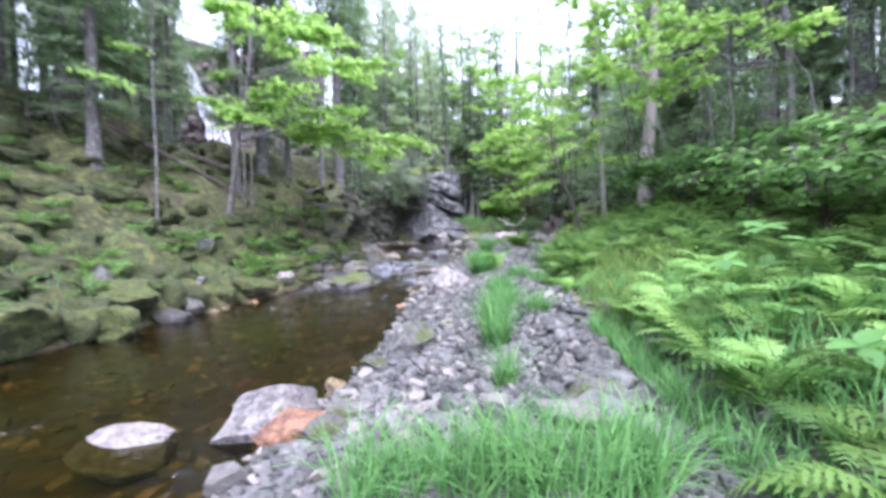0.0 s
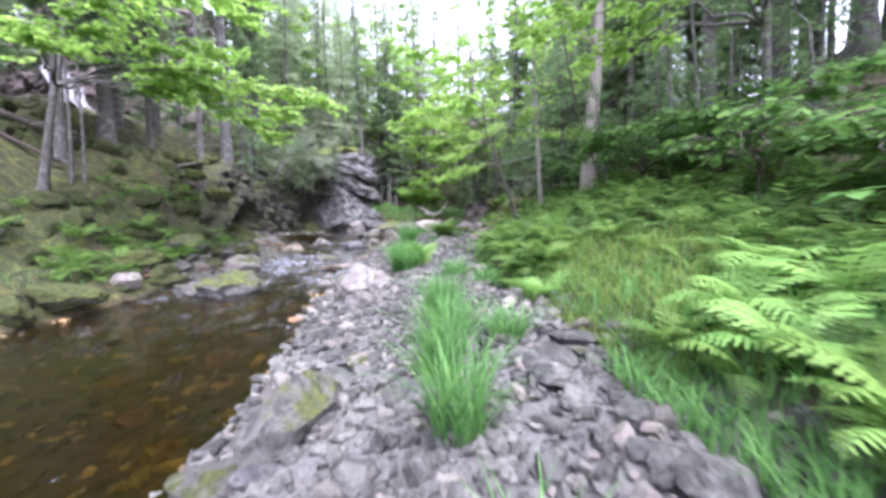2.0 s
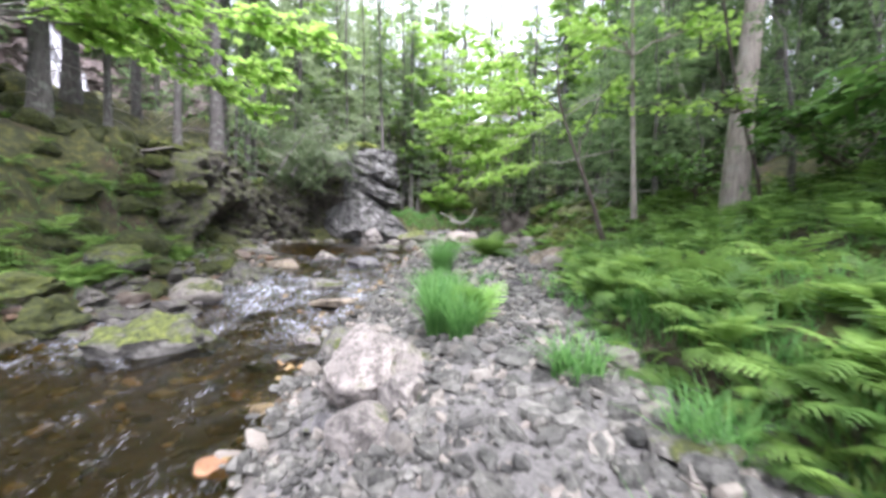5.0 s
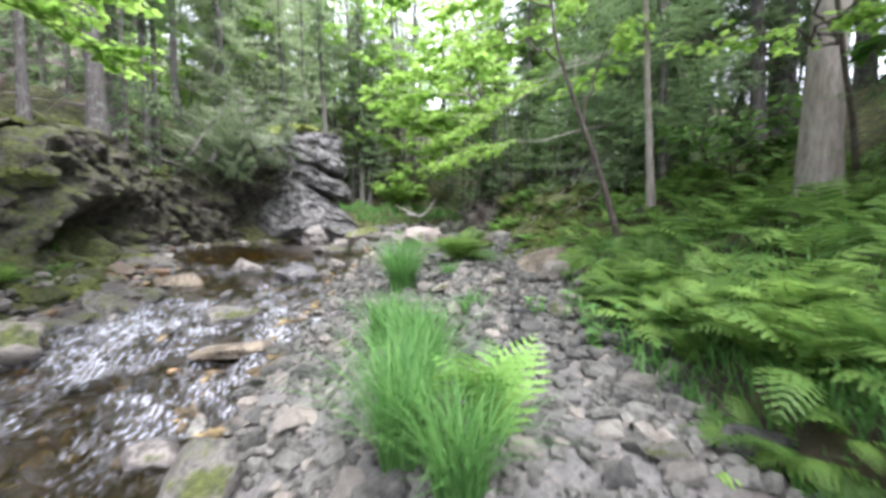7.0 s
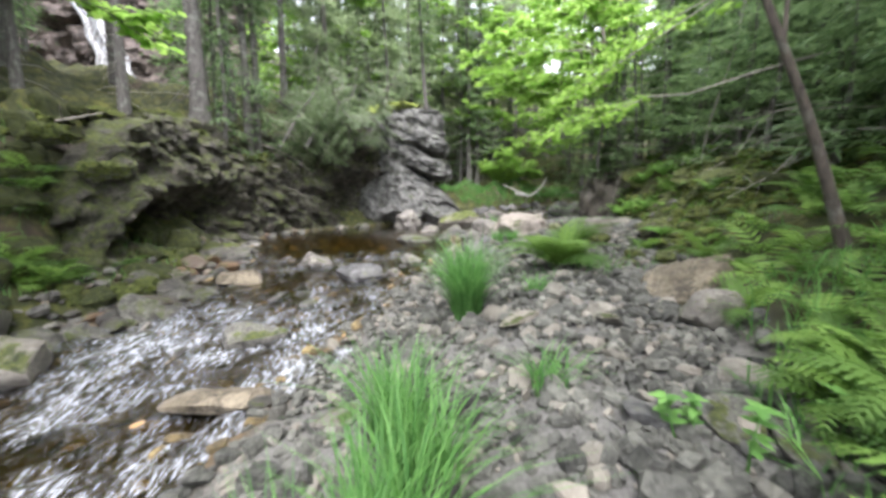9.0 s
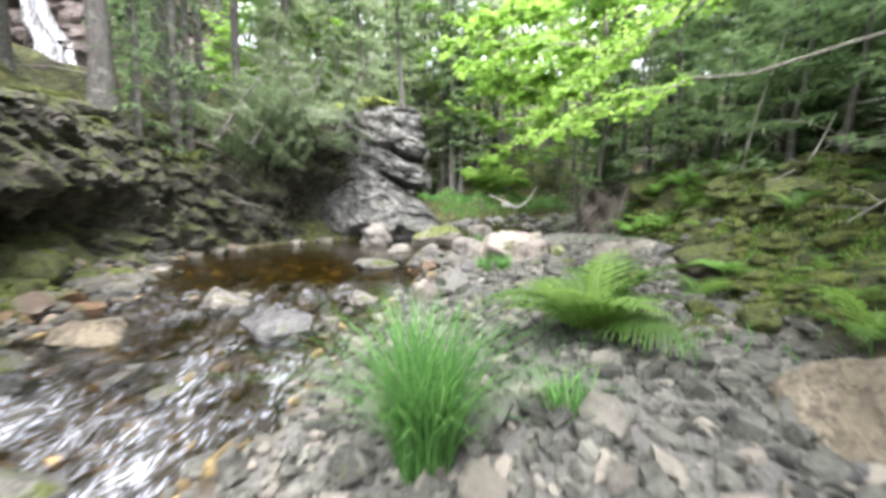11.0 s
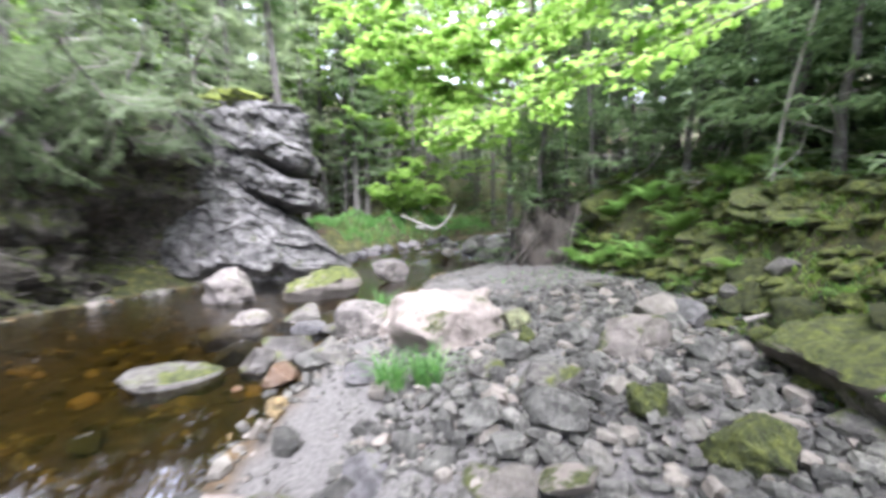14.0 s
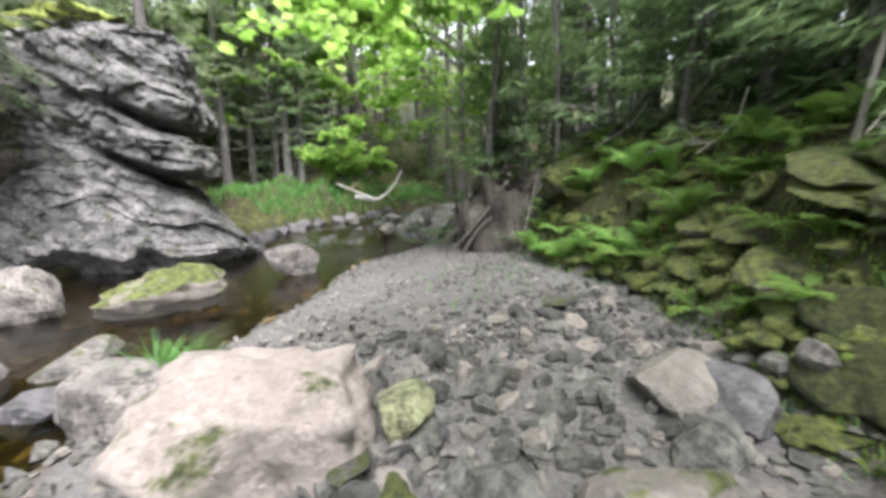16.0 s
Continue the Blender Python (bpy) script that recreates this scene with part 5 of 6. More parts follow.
fern(5.6, 16.2, 0.5, 7, "near", "fern on the mossy bank")
for x, y, size in ((2.6, 3.4, 0.75), (2.9, 4.0, 0.8), (2.45, 4.3, 0.7), (3.2, 3.3, 0.8), (2.2, 3.75, 0.65), (3.1, 4.7, 0.75), (2.75, 2.7, 0.65), (1.9, 2.3, 0.5), (2.3, 2.0, 0.55), (1.9, 3.1, 0.5)):
    fern(x, y, size, 8, "young", "pale green fern with wide fronds on the bank")
for k in range(52):
    y = random.uniform(6.6, 11.8)
    x = float(gravel_edge(y)) + random.uniform(0.08, 0.6)
    if 7.2 < y < 9.6:
        x += 0.1
    fern(x, y, random.uniform(0.34, 0.52), 7, "near", "low green fern hanging over the gravel's edge", steep=(15, 55))
for k in range(20):
    y = 7.0 + 0.125 * k
    fern(float(gravel_edge(y)) + random.uniform(-0.06, 0.14), y, random.uniform(0.26, 0.42), 7, "near", "small green fern hanging over the cut bank", steep=(-12, 40))
placed = []
carpet = []
tries = 0
while len(placed) < 260 and tries < 16000:
    tries += 1
    y = random.uniform(0.5, 14.2)
    d = random.uniform(0.15, 3.6)
    x = float(gravel_edge(y)) + d
    if 4.4 < y < 6.8 and d < 1.1:
        continue
    if all((x - a) ** 2 + (y - b) ** 2 > 0.1 for a, b in placed):
        placed.append((x, y))
        near = d < 0.4
        if d < 1.3:
            fern(x, y, random.uniform(0.42, 0.72), random.randint(6, 8), "near" if near else "far", "arching green fern on the wooded bank")
        else:
            for j in range(7):
                m = pose(x, y, ground_at(x, y), 0, 0, 51 * j + random.uniform(-18, 18)) @ pose(0, 0, 0, random.uniform(2, 48), 0, 0) @ Matrix.Scale(random.uniform(0.45, 0.75), 4)
                carpet.append((m, FRONDS["far"][j % 3]))
for k in range(34):
    y = random.uniform(14.2, 19.5)
    fern(float(gravel_edge(y)) + random.uniform(0.3, 3.2), y, random.uniform(0.22, 0.42), 7, "far", "small green fern on the mossy bank")
for k in range(90):
    y = random.uniform(3.5, 16)
    x = float(left_edge(y)) - random.uniform(0.5, 5.5)
    size = random.uniform(0.3, 0.6)
    for j in range(7):
        m = pose(x, y, ground_at(x, y), 0, 0, 51 * j + random.uniform(-18, 18)) @ pose(0, 0, 0, random.uniform(-4, 44), 0, 0) @ Matrix.Scale(size, 4)
        carpet.append((m, FRONDS["far"][j % 3]))
joined = []
for m, me in carpet:
    v, f = np.empty(len(me.vertices) * 3), np.empty(len(me.loops), np.int32)
    me.vertices.foreach_get("co", v)
    me.loops.foreach_get("vertex_index", f)
    a = np.array(m)
    joined.append((v.reshape(-1, 3) @ a[:3, :3].T + a[:3, 3], f.reshape(-1, 3)))
tagged(new("fern_carpet", fast_mesh("fern_carpet", *join(joined), FERN_CARPET)), "dense ferns in the shade of both banks", "fern", kind="stuff")
for k in range(44):
    y = random.uniform(18.5, 24)
    fern(float(gravel_edge(y)) + random.uniform(0.1, 1.6), y, random.uniform(0.25, 0.48), 8, "near" if k % 3 == 0 else "far", "green fern at the foot of the far bank")
for k in range(26):
    y = random.uniform(19.6, 23.2)
    fern(float(gravel_edge(y)) + random.uniform(0.1, 1.3), y, random.uniform(0.4, 0.65), 8, "young" if k % 2 else "near", "bright green fern at the foot of the mossy bank", steep=(10, 50))
for k in range(22):
    y = random.uniform(16.4, 20.5)
    fern(float(gravel_edge(y)) + random.uniform(1.0, 3.6), y, random.uniform(0.32, 0.55), 7, "near", "green fern on the mossy ledges of the bank", steep=(5, 45))
for k in range(52):
    y = random.uniform(10.0, 16.2)
    fern(float(left_edge(y)) - random.uniform(0.5, 2.2), y, random.uniform(0.45, 0.75), 7, "far", "green fern on the mossy far bank", "ferns across the water")
for k in range(10):
    y = random.uniform(4, 8)
    fern(float(left_edge(y)) - random.uniform(0.6, 2.0), y, random.uniform(0.4, 0.7), 7, "far", "green fern on the mossy far bank", "ferns across the water")


# ---- broad-leaved herbs ----
LEAF_PLATE = fast_mesh("leaf", *scatter([(0, 0, 0), (0.2, 0.18, 0.02), (0.3, 0.45, 0.01), (0.2, 0.75, -0.06), (0, 1, -0.16), (-0.2, 0.75, -0.06), (-0.3, 0.45, 0.01), (-0.2, 0.18, 0.02), (0, 0.5, -0.04)],
                                        [(8, k, (k + 1) % 8) for k in range(8)], np.zeros((1, 3)), np.array([[0, 1.0, 0]]), np.array([[0, 0, 1.0]]), np.ones(1)), leaf_material("herb_leaf", (0.07, 0.17, 0.04), (0.16, 0.32, 0.08), 0.45, "object"), True)


def herb(x, y, height, leaf, tiers, label):
    """An upright stem with whorls of broad leaves."""
    ob = new("herb")
    ob.matrix_basis = pose(x, y, ground_at(x, y) - 0.02, random.uniform(-12, 12), random.uniform(-12, 12), random.uniform(0, 360))
    put("stem", fast_mesh("stem", *tube([(0, 0, 0), (0.01, 0, 0.5 * height), (0, 0.01, height)], [0.006, 0.005, 0.003], 5), GRASS, True), Matrix(), ob)
    for j in range(tiers):
        z = height * (1 - 0.28 * (tiers - 1 - j) / max(1, tiers - 1) * 2) if tiers > 1 else height
        for k in range(5 if j == tiers - 1 else 3):
            m = pose(0, 0, z, 0, 0, 72 * k + 40 * j + random.uniform(-15, 15)) @ pose(0, 0, 0, random.uniform(-12, 26), 0, 0)
            put("leaf", LEAF_PLATE, m @ Matrix.Scale(leaf * random.uniform(0.75, 1.1), 4), ob)
    return tagged(ob, label, "herb", "broad-leaved herbs on the bank")


for x, y, h, leaf in ((1.75, 2.9, 0.22, 0.17), (2.35, 3.2, 0.5, 0.2), (2.7, 3.0, 0.55, 0.2), (2.1, 2.5, 0.3, 0.17), (2.9, 3.6, 0.6, 0.22), (2.55, 2.3, 0.45, 0.19), (3.3, 4.2, 0.65, 0.2), (2.0, 1.9, 0.3, 0.16)):
    herb(x, y, h, leaf, 2, "pale green herb with a whorl of broad leaves on the bank")
for k in range(16):
    herb(2.45 + random.uniform(-0.15, 0.55), 10.6 + random.uniform(-0.6, 0.9), random.uniform(0.2, 0.38), 0.075, 4, "leafy green herb at the gravel's edge below the ferns")


# ---- grass ----
def blades(rng, pos, height, spread=0.45, width=0.006):
    """Curved blades as arrays."""
    n = len(pos)
    az = rng.uniform(0, 2 * np.pi, n)
    bend = rng.uniform(0.15, 1.0, n) * spread * height
    out = np.stack([np.cos(az), np.sin(az), 0 * az], 1)
    side = np.stack([-np.sin(az), np.cos(az), 0 * az], 1)
    vs = []
    for q, w in ((0.0, 0.7), (0.35, 1.0), (0.7, 0.7), (1.0, 0.0)):
        c = pos + out * (bend * q ** 2)[:, None] + np.array([0, 0, 1.0]) * (height * (q - 0.25 * q ** 3 * bend / height))[:, None]
        vs += [c + side * width * w, c - side * width * w] if w else [c]
    v = np.stack(vs, 1).reshape(-1, 3)
    f = np.array([(0, 2, 1), (1, 2, 3), (2, 4, 3), (3, 4, 5), (4, 6, 5)])[None] + (np.arange(n) * 7)[:, None, None]
    return v, f.reshape(-1, 3)


def grass_tuft(x, y, height, radius, count, label, z=None):
    rng = np.random.default_rng(int(abs(x * 71 + y * 913)))
    a, r = rng.uniform(0, 2 * np.pi, count), radius * np.sqrt(rng.random(count))
    px, py = r * np.cos(a), r * np.sin(a)
    base = ground_at(x, y) if z is None else z
    tuft = new("grass_tuft")
    tuft.matrix_basis = pose(x, y, base)
    tall = height * rng.uniform(0.45, 1.1, count)
    turn = (a + rng.normal(0, 0.25, count)) % (2 * np.pi)
    for k in range(5):
        own = (turn * 5 / (2 * np.pi)).astype(int) == k
        if own.any():
            put("clump", fast_mesh("clump", *blades(rng, np.stack([px, py, 0 * px - 0.02], 1)[own], tall[own], 1.0 if height > 0.6 else 1.35, 0.0046), GRASS), Matrix(), tuft)
    return tagged(tuft, label, "grass", "grass tufts on the gravel")


for x, y, h, r, n in ((1.12, 10.9, 0.6, 0.15, 200), (1.2, 11.4, 0.55, 0.15, 180), (1.05, 11.9, 0.6, 0.17, 200), (0.85, 10.0, 0.72, 0.11, 300), (1.0, 9.55, 0.55, 0.1, 200), (0.95, 10.5, 0.62, 0.12, 200), (1.52, 13.85, 0.9, 0.14, 420), (0.55, 4.15, 0.55, 0.14, 150), (0.62, 4.9, 0.6, 0.14, 170), (0.9, 6.2, 0.55, 0.16, 220), (0.85, 5.6, 0.5, 0.14, 150), (1.25, 5.3, 0.4, 0.13, 130),
                      (0.48, 3.1, 0.35, 0.1, 70), (0.2, 1.9, 0.4, 0.25, 200), (0.6, 1.7, 0.42, 0.28, 240), (-0.3, 2.0, 0.4, 0.25, 160), (0.9, 1.9, 0.4, 0.2, 160), (1.55, 8.3, 0.4, 0.16, 130), (1.75, 7.4, 0.35, 0.16, 120), (1.95, 12.0, 0.3, 0.12, 70), (2.3, 14.0, 0.3, 0.12, 60)):
    grass_tuft(x, y, h * 1.1, r * 1.05, int(n * 1.6), "tuft of long green grass growing from gravel")
for x, y, h, r, n, z in ((2.4, 18.3, 0.34, 0.12, 130, 1.12), (2.7, 18.25, 0.36, 0.12, 120, 1.12), (2.48, 19.85, 0.34, 0.08, 80, 1.4), (2.4, 20.4, 0.34, 0.13, 110, 1.2)):
    grass_tuft(x, y, h, r, n, "small bright grass tuft beside the pale boulder", z)


def grass_field(name, xs, ys, height, label, width=0.005, mat=GRASS):
    rng = np.random.default_rng(len(xs))
    pos = np.stack([xs, ys, ground_height(xs, ys) - 0.02], 1)
    me = fast_mesh(name, *blades(rng, pos, height * rng.uniform(0.5, 1.15, len(xs)), 1.1, width), mat)
    return tagged(new(name, me), label, "grass", kind="stuff")


gr = np.random.default_rng(8)
fy = gr.uniform(-1.5, 13, 9500) * np.where(gr.random(9500) < 0.4, 0.35, 1.0)
fx = gravel_edge(fy) + np.where((fy < 4.5) | ((fy > 9.8) & (fy < 11.8)), -0.2, np.where((fy > 6.9) & (fy < 9.8), 0.12, 0.05)) + gr.random(9500) ** 1.6 * 2.6
grass_field("bank_grass", fx, fy, 0.3, "dense green grass along the fern bank")
fy = gr.uniform(6.8, 9.9, 2600)
fx = gravel_edge(fy) - 0.08 + gr.random(2600) * 0.4
grass_field("cut_bank_grass", fx, fy, 0.16, "dark green grass hanging over the cut bank")
fy = gr.uniform(4.0, 7.2, 5200)
fx = gravel_edge(fy) - 0.05 + gr.random(5200) * 1.5
grass_field("bank_turf", fx, fy, 0.2, "short yellow-green grass on the mossy edge of the bank", 0.006, TURF)
fy = 15.2 + 5.8 * gr.random(24000) ** 1.5
fx = gravel_edge(fy) + 0.1 + gr.random(24000) ** 1.3 * 2.8
grass_field("moss_mat", fx, fy, 0.075, "short feathery moss on the shaded bank", 0.009, TURF)
fy = gr.uniform(30.5, 35.5, 9000)
fx = gr.uniform(0.5, 9.5, 9000)
keep = fx < left_edge(fy) - 0.15
grass_field("far_grass", fx[keep], fy[keep], 0.36, "green grass on the bank beyond the pool", 0.013)
fy = gr.uniform(14.0, 24.5, 5000)
fx = gravel_edge(fy) - 0.05 + gr.random(5000) ** 1.2 * 3.4
grass_field("bank_herbs", fx, fy, 0.12, "fine green herbs at the foot of the mossy bank")
fy = gr.normal(15.1, 0.45, 260)
fx = gr.normal(3.3, 0.4, 260)
grass_field("bar_herbs", fx, fy, 0.2, "low green herbs round the large fern")
fy = gr.uniform(20.5, 22.5, 160)
fx = gr.uniform(4.6, 6.2, 160)
grass_field("gravel_sprouts", fx, fy, 0.12, "thin sprouts on the fine gravel")
fy = gr.uniform(4, 17, 2600)
fx = left_edge(fy) - 0.3 - gr.random(2600) * 2.5
grass_field("slope_grass", fx, fy, 0.22, "thin grass and herbs on the mossy slope")


# ---- understorey of the wood: leafy sprays and young spruces behind the first trunks ----
for k in range(60):
    if k % 2:
        x, y = random.uniform(-16, -5.5), random.uniform(19, 44)
        if x > left_edge(y) - 2.2 or before_falls(x, y):
            continue
    else:
        x, y = random.uniform(-4, 15), random.uniform(36, 50)
    spruce(x, y, THICKET[k % 3], random.uniform(0.9, 1.6), random.uniform(0.9, 1.5), random.uniform(0, 360), label="young green spruce in the wood's understorey", group="young spruces", name="young_spruce")
for k, (x, y, h) in enumerate(((-1.5, 36.5, 5.0), (1.5, 39.0, 6.0), (6.5, 38.5, 5.5), (9.5, 37.0, 5.0), (-5.5, 29.5, 5.0), (4.2, 42.0, 7.0), (-3.5, 41.0, 6.5), (8.5, 42.5, 7.0), (-7.5, 33.0, 8.0), (-4.5, 34.5, 9.0), (-1.0, 44.0, 11.0), (3.0, 46.0, 11.0), (7.0, 47.0, 11.0), (11.0, 41.0, 10.0), (12.0, 33.0, 9.0), (14.0, 28.0, 9.0), (-14.5, 9.0, 8.0), (10.8, 22.0, 8.0), (5.5, 40.0, 8.0))):
    z = ground_at(x, y)
    leafy_tree(80 + k, ((x, y, z - 0.2), (x, y, z + 0.5 * h), (x + 0.3, y, z + h)), 0.06,
               fan(rng, (x, y, z + 0.4 * h), [(x + 2.2 * math.cos(a), y + 2.0 * math.sin(a), z + h * (0.45 + 0.12 * (j % 3))) for j, a in enumerate(np.linspace(0, 5.4, 6))], 0.5)
               + fan(rng, (x, y, z + 0.7 * h), [(x + 1.7 * math.cos(a), y + 1.6 * math.sin(a), z + h * (0.85 + 0.12 * (j % 2))) for j, a in enumerate(np.linspace(1, 6, 5))], 0.4),
               "young maple with bright leaves deep in the wood", BARK, twig=0.9, leaf=0.2, dense=0.34, start=0.25, shape=(OVAL_SHAPE, OVAL_FACES))


# tall maples that close the gap over the upper stream
for k, (x, y, h) in enumerate(((2.2, 37.0, 14.0), (6.0, 38.2, 13.0), (-1.4, 40.5, 15.0), (9.8, 35.5, 14.0), (4.0, 44.0, 17.0), (8.2, 29.6, 11.0), (11.5, 25.0, 11.0), (-5.0, 31.0, 11.0))):
    z = ground_at(x, y)
    tiers = []
    for j, f in enumerate((0.3, 0.45, 0.6, 0.75, 0.88)):
        tiers += fan(rng, (x, y, z + f * h), [(x + 2.6 * math.cos(a) * (1.15 - 0.6 * abs(f - 0.5)), y + 2.4 * math.sin(a), z + h * (f + 0.07 + 0.05 * (i % 2))) for i, a in enumerate(np.linspace(0.6 * j, 0.6 * j + 5.0, 5))], 0.5)
    leafy_tree(120 + k, ((x, y, z - 0.2), (x + 0.2, y, z + 0.5 * h), (x, y + 0.2, z + h)), 0.11, tiers, "tall maple with light green leaves in the wood", BARK, twig=1.15, leaf=0.24, dense=0.34, start=0.2, shape=(OVAL_SHAPE, OVAL_FACES))


# ---- waterfall on the hillside ----
def build_falls():
    u, w = np.meshgrid(np.linspace(-9, 9, 90), np.linspace(0, 1, 80), indexing="ij")
    x = -20.5 + u
    z = 5.5 + 15 * w
    y = 35.6 + 4.5 * w + 0.15 * u
    p = np.stack([x, y, z], -1).reshape(-1, 3)
    y = y + (1.3 * fbm(p * 0.35, 4) + 0.9 * facets(p, (1.8, 1.8, 1.3)) + 0.4 * facets(p, (0.7, 0.7, 0.5), 30)).reshape(x.shape)
    face = new("rock_face", strip_mesh("rock_face", np.stack([x, y, z], -1), FALLROCK))
    tagged(face, "pinkish rock face behind trees with a thin waterfall", "rock", kind="structure")
    a, b = np.meshgrid(np.linspace(0, 1, 60), np.linspace(-1, 1, 16), indexing="ij")
    fx = -24.0 + 6.0 * a + b * (0.3 + 0.95 * a) + 0.25 * vnoise(np.stack([a * 9, b * 0, a * 0], -1).reshape(-1, 3)).reshape(a.shape)
    fz = 19.0 - 10.5 * a
    fyy = 35.6 + 4.5 * (fz - 5.5) / 15 + 0.15 * (fx + 20.5) - 1.4 + 0.12 * vnoise(np.stack([b * 6, a * 4, a * 0], -1).reshape(-1, 3)).reshape(a.shape)
    fall = new("waterfall", strip_mesh("waterfall", np.stack([fx, fyy, fz], -1), FALLING))
    return tagged(fall, "thin white waterfall running down a rock face", "waterfall", kind="structure")


def falling_material():
    m, t, bsdf = material("falling_white_water")
    col = colours(t, noise_tex(t, 4.0, 5, 0.7, "Object", (1.5, 1, 0.22)), (0.4, (0.05, 0.045, 0.04)), (0.62, (0.33, 0.34, 0.36)))
    t.links.new(col, bsdf.inputs["Base Color"])
    bsdf.inputs["Roughness"].default_value = 0.4
    return m


FALLING = falling_material()
build_falls()


# ---- mossy rocks on the slopes ----
MOSS_ROCKS = [rock_mesh(300 + k, (1, random.uniform(0.7, 1.0), random.uniform(0.55, 0.85)), MOSSCAP, 3, 4, 0.36, crisp=70) for k in range(6)]
BROW_ROCKS = [rock_mesh(360 + k, (1, random.uniform(0.6, 0.9), random.uniform(0.4, 0.6)), BROWMOSS, 4, 6, 0.36, crisp=50) for k in range(5)]
EDGE_ROCKS = [rock_mesh(330 + k, (1, random.uniform(0.6, 0.9), random.uniform(0.4, 0.65)), (WET, HALFMOSS, WET, WET, HALFMOSS, WET)[k % 6], 3, 13, 0.1) for k in range(9)]


def strew(meshes, x, y, size, label, group, sink=0.3, base=None, name="rock"):
    me = random.choice(meshes)
    z = (ground_at(x, y) if base is None else base) + size * (0.3 - sink)
    ob = put(name, me, pose(x, y, z, random.uniform(-14, 14), random.uniform(-14, 14), random.uniform(0, 360)) @ Matrix.Scale(size, 4))
    return tagged(ob, label, name.replace("_", " "), group)


hummocks = []
for k in range(330):
    y = random.uniform(2.0, 18.2)
    d = 0.2 + 7.5 * random.random() ** 1.3
    x, size = float(left_edge(y)) - d, random.uniform(0.3, 1.1)
    if k < 110:
        strew(MOSS_ROCKS, x, y, size, "moss-covered rock on the far slope", "mossy slope rocks", 0.4)
    else:
        me = MOSS_ROCKS[k % 6]
        v = np.empty(len(me.vertices) * 3)
        me.vertices.foreach_get("co", v)
        a = random.uniform(0, 6.28)
        turn = np.array([[math.cos(a), -math.sin(a), 0], [math.sin(a), math.cos(a), 0], [0, 0, 1]])
        hummocks.append((size * (v.reshape(-1, 3) @ turn.T) + np.array([x, y, ground_at(x, y) - 0.1 * size]), BALLS[3][1]))
tagged(new("moss_hummocks", fast_mesh("moss_hummocks", *join(hummocks), MOSSCAP, True)), "moss hummocks covering the far slope", "moss", kind="stuff")
for k in range(64):
    y = random.uniform(15.8, 22.8)
    d = random.uniform(0.9, 3.2)
    strew(BROW_ROCKS, float(left_edge(y)) - d, y, random.uniform(0.35, 0.95), "moss cushion on the cliff's ledges", "mossy slope rocks", 0.4, float(cliff_top(y)) + 0.1 - 1.2 * float(1 - ramp(0.8, 1.5, d)))
for k in range(24):
    y = random.uniform(14.5, 21)
    strew(MOSS_ROCKS, float(gravel_edge(y)) + random.uniform(0.0, 2.6), y, random.uniform(0.3, 0.85), "mossy rock on the shaded bank", "mossy bank rocks", 0.42)
for k in range(30):
    y = random.uniform(14.6, 18.6)
    strew(BROW_ROCKS, float(left_edge(y)) - random.uniform(-0.1, 0.9), y, random.uniform(0.35, 0.8), "green mossy rock on the low terrace by the water", "mossy terrace rocks", 0.36)
cushions = []
for k in range(430):
    y = random.uniform(14.3, 23.5)
    d = 0.05 + 4.2 * random.random() ** 1.25
    x, size = float(gravel_edge(y)) + d, random.uniform(0.14, 0.5)
    v = np.empty(len(MOSS_ROCKS[k % 6].vertices) * 3)
    MOSS_ROCKS[k % 6].vertices.foreach_get("co", v)
    cushions.append((size * v.reshape(-1, 3) * np.array([1, 1, 0.75]) + np.array([x, y, ground_at(x, y)]), BALLS[3][1]))
for k in range(300):
    x, y, size = random.uniform(4.0, 7.2), random.uniform(14.4, 18.6), random.uniform(0.14, 0.4)
    if x > float(gravel_edge(y)):
        v = np.empty(len(MOSS_ROCKS[k % 6].vertices) * 3)
        MOSS_ROCKS[k % 6].vertices.foreach_get("co", v)
        cushions.append((size * v.reshape(-1, 3) * np.array([1, 1, 0.7]) + np.array([x, y, ground_at(x, y)]), BALLS[3][1]))
tagged(new("moss_cushions", fast_mesh("moss_cushions", *join(cushions), BROWMOSS, True)), "bright olive moss cushions on the shaded bank", "moss", kind="stuff")
for k in range(58):
    y = random.uniform(11.2, 20.5)
    x = float(left_edge(y)) + random.uniform(-0.45, 0.35) + (random.uniform(0, 1.0) if 13.5 < y < 18.5 else 0)
    strew(EDGE_ROCKS, x, y, random.uniform(0.18, 0.55), "grey stone at the water's far edge", "stones along the far edge", 0.2, name="edge_stone")
for k in range(55):
    y = random.uniform(11, 18.5)
    strew(EDGE_ROCKS, float(left_edge(y)) + random.uniform(-0.3, 0.55), y, random.uniform(0.3, 0.62), "rounded dark grey stone at the water's far edge", "stones along the far edge", 0.16, name="edge_stone")
for k in range(70):
    y = random.uniform(10, 19)
    u = random.uniform(0.1, 0.95)
    x = float(left_edge(y)) * (1 - u) + float(right_edge(y)) * u
    strew(EDGE_ROCKS, x, y, random.uniform(0.12, 0.34), "wet stone breaking the shallow riffle", "stones in the riffle", 0.12, name="riffle_stone")
for k in range(26):
    y = random.uniform(19.5, 27)
    x = float(left_edge(y)) + random.uniform(-0.1, 0.5)
    strew(EDGE_ROCKS, x, y, random.uniform(0.2, 0.5), "grey stone at the cliff's foot", "stones below the cliff", 0.2, float(level(y)) - 0.05, "cliff_stone")
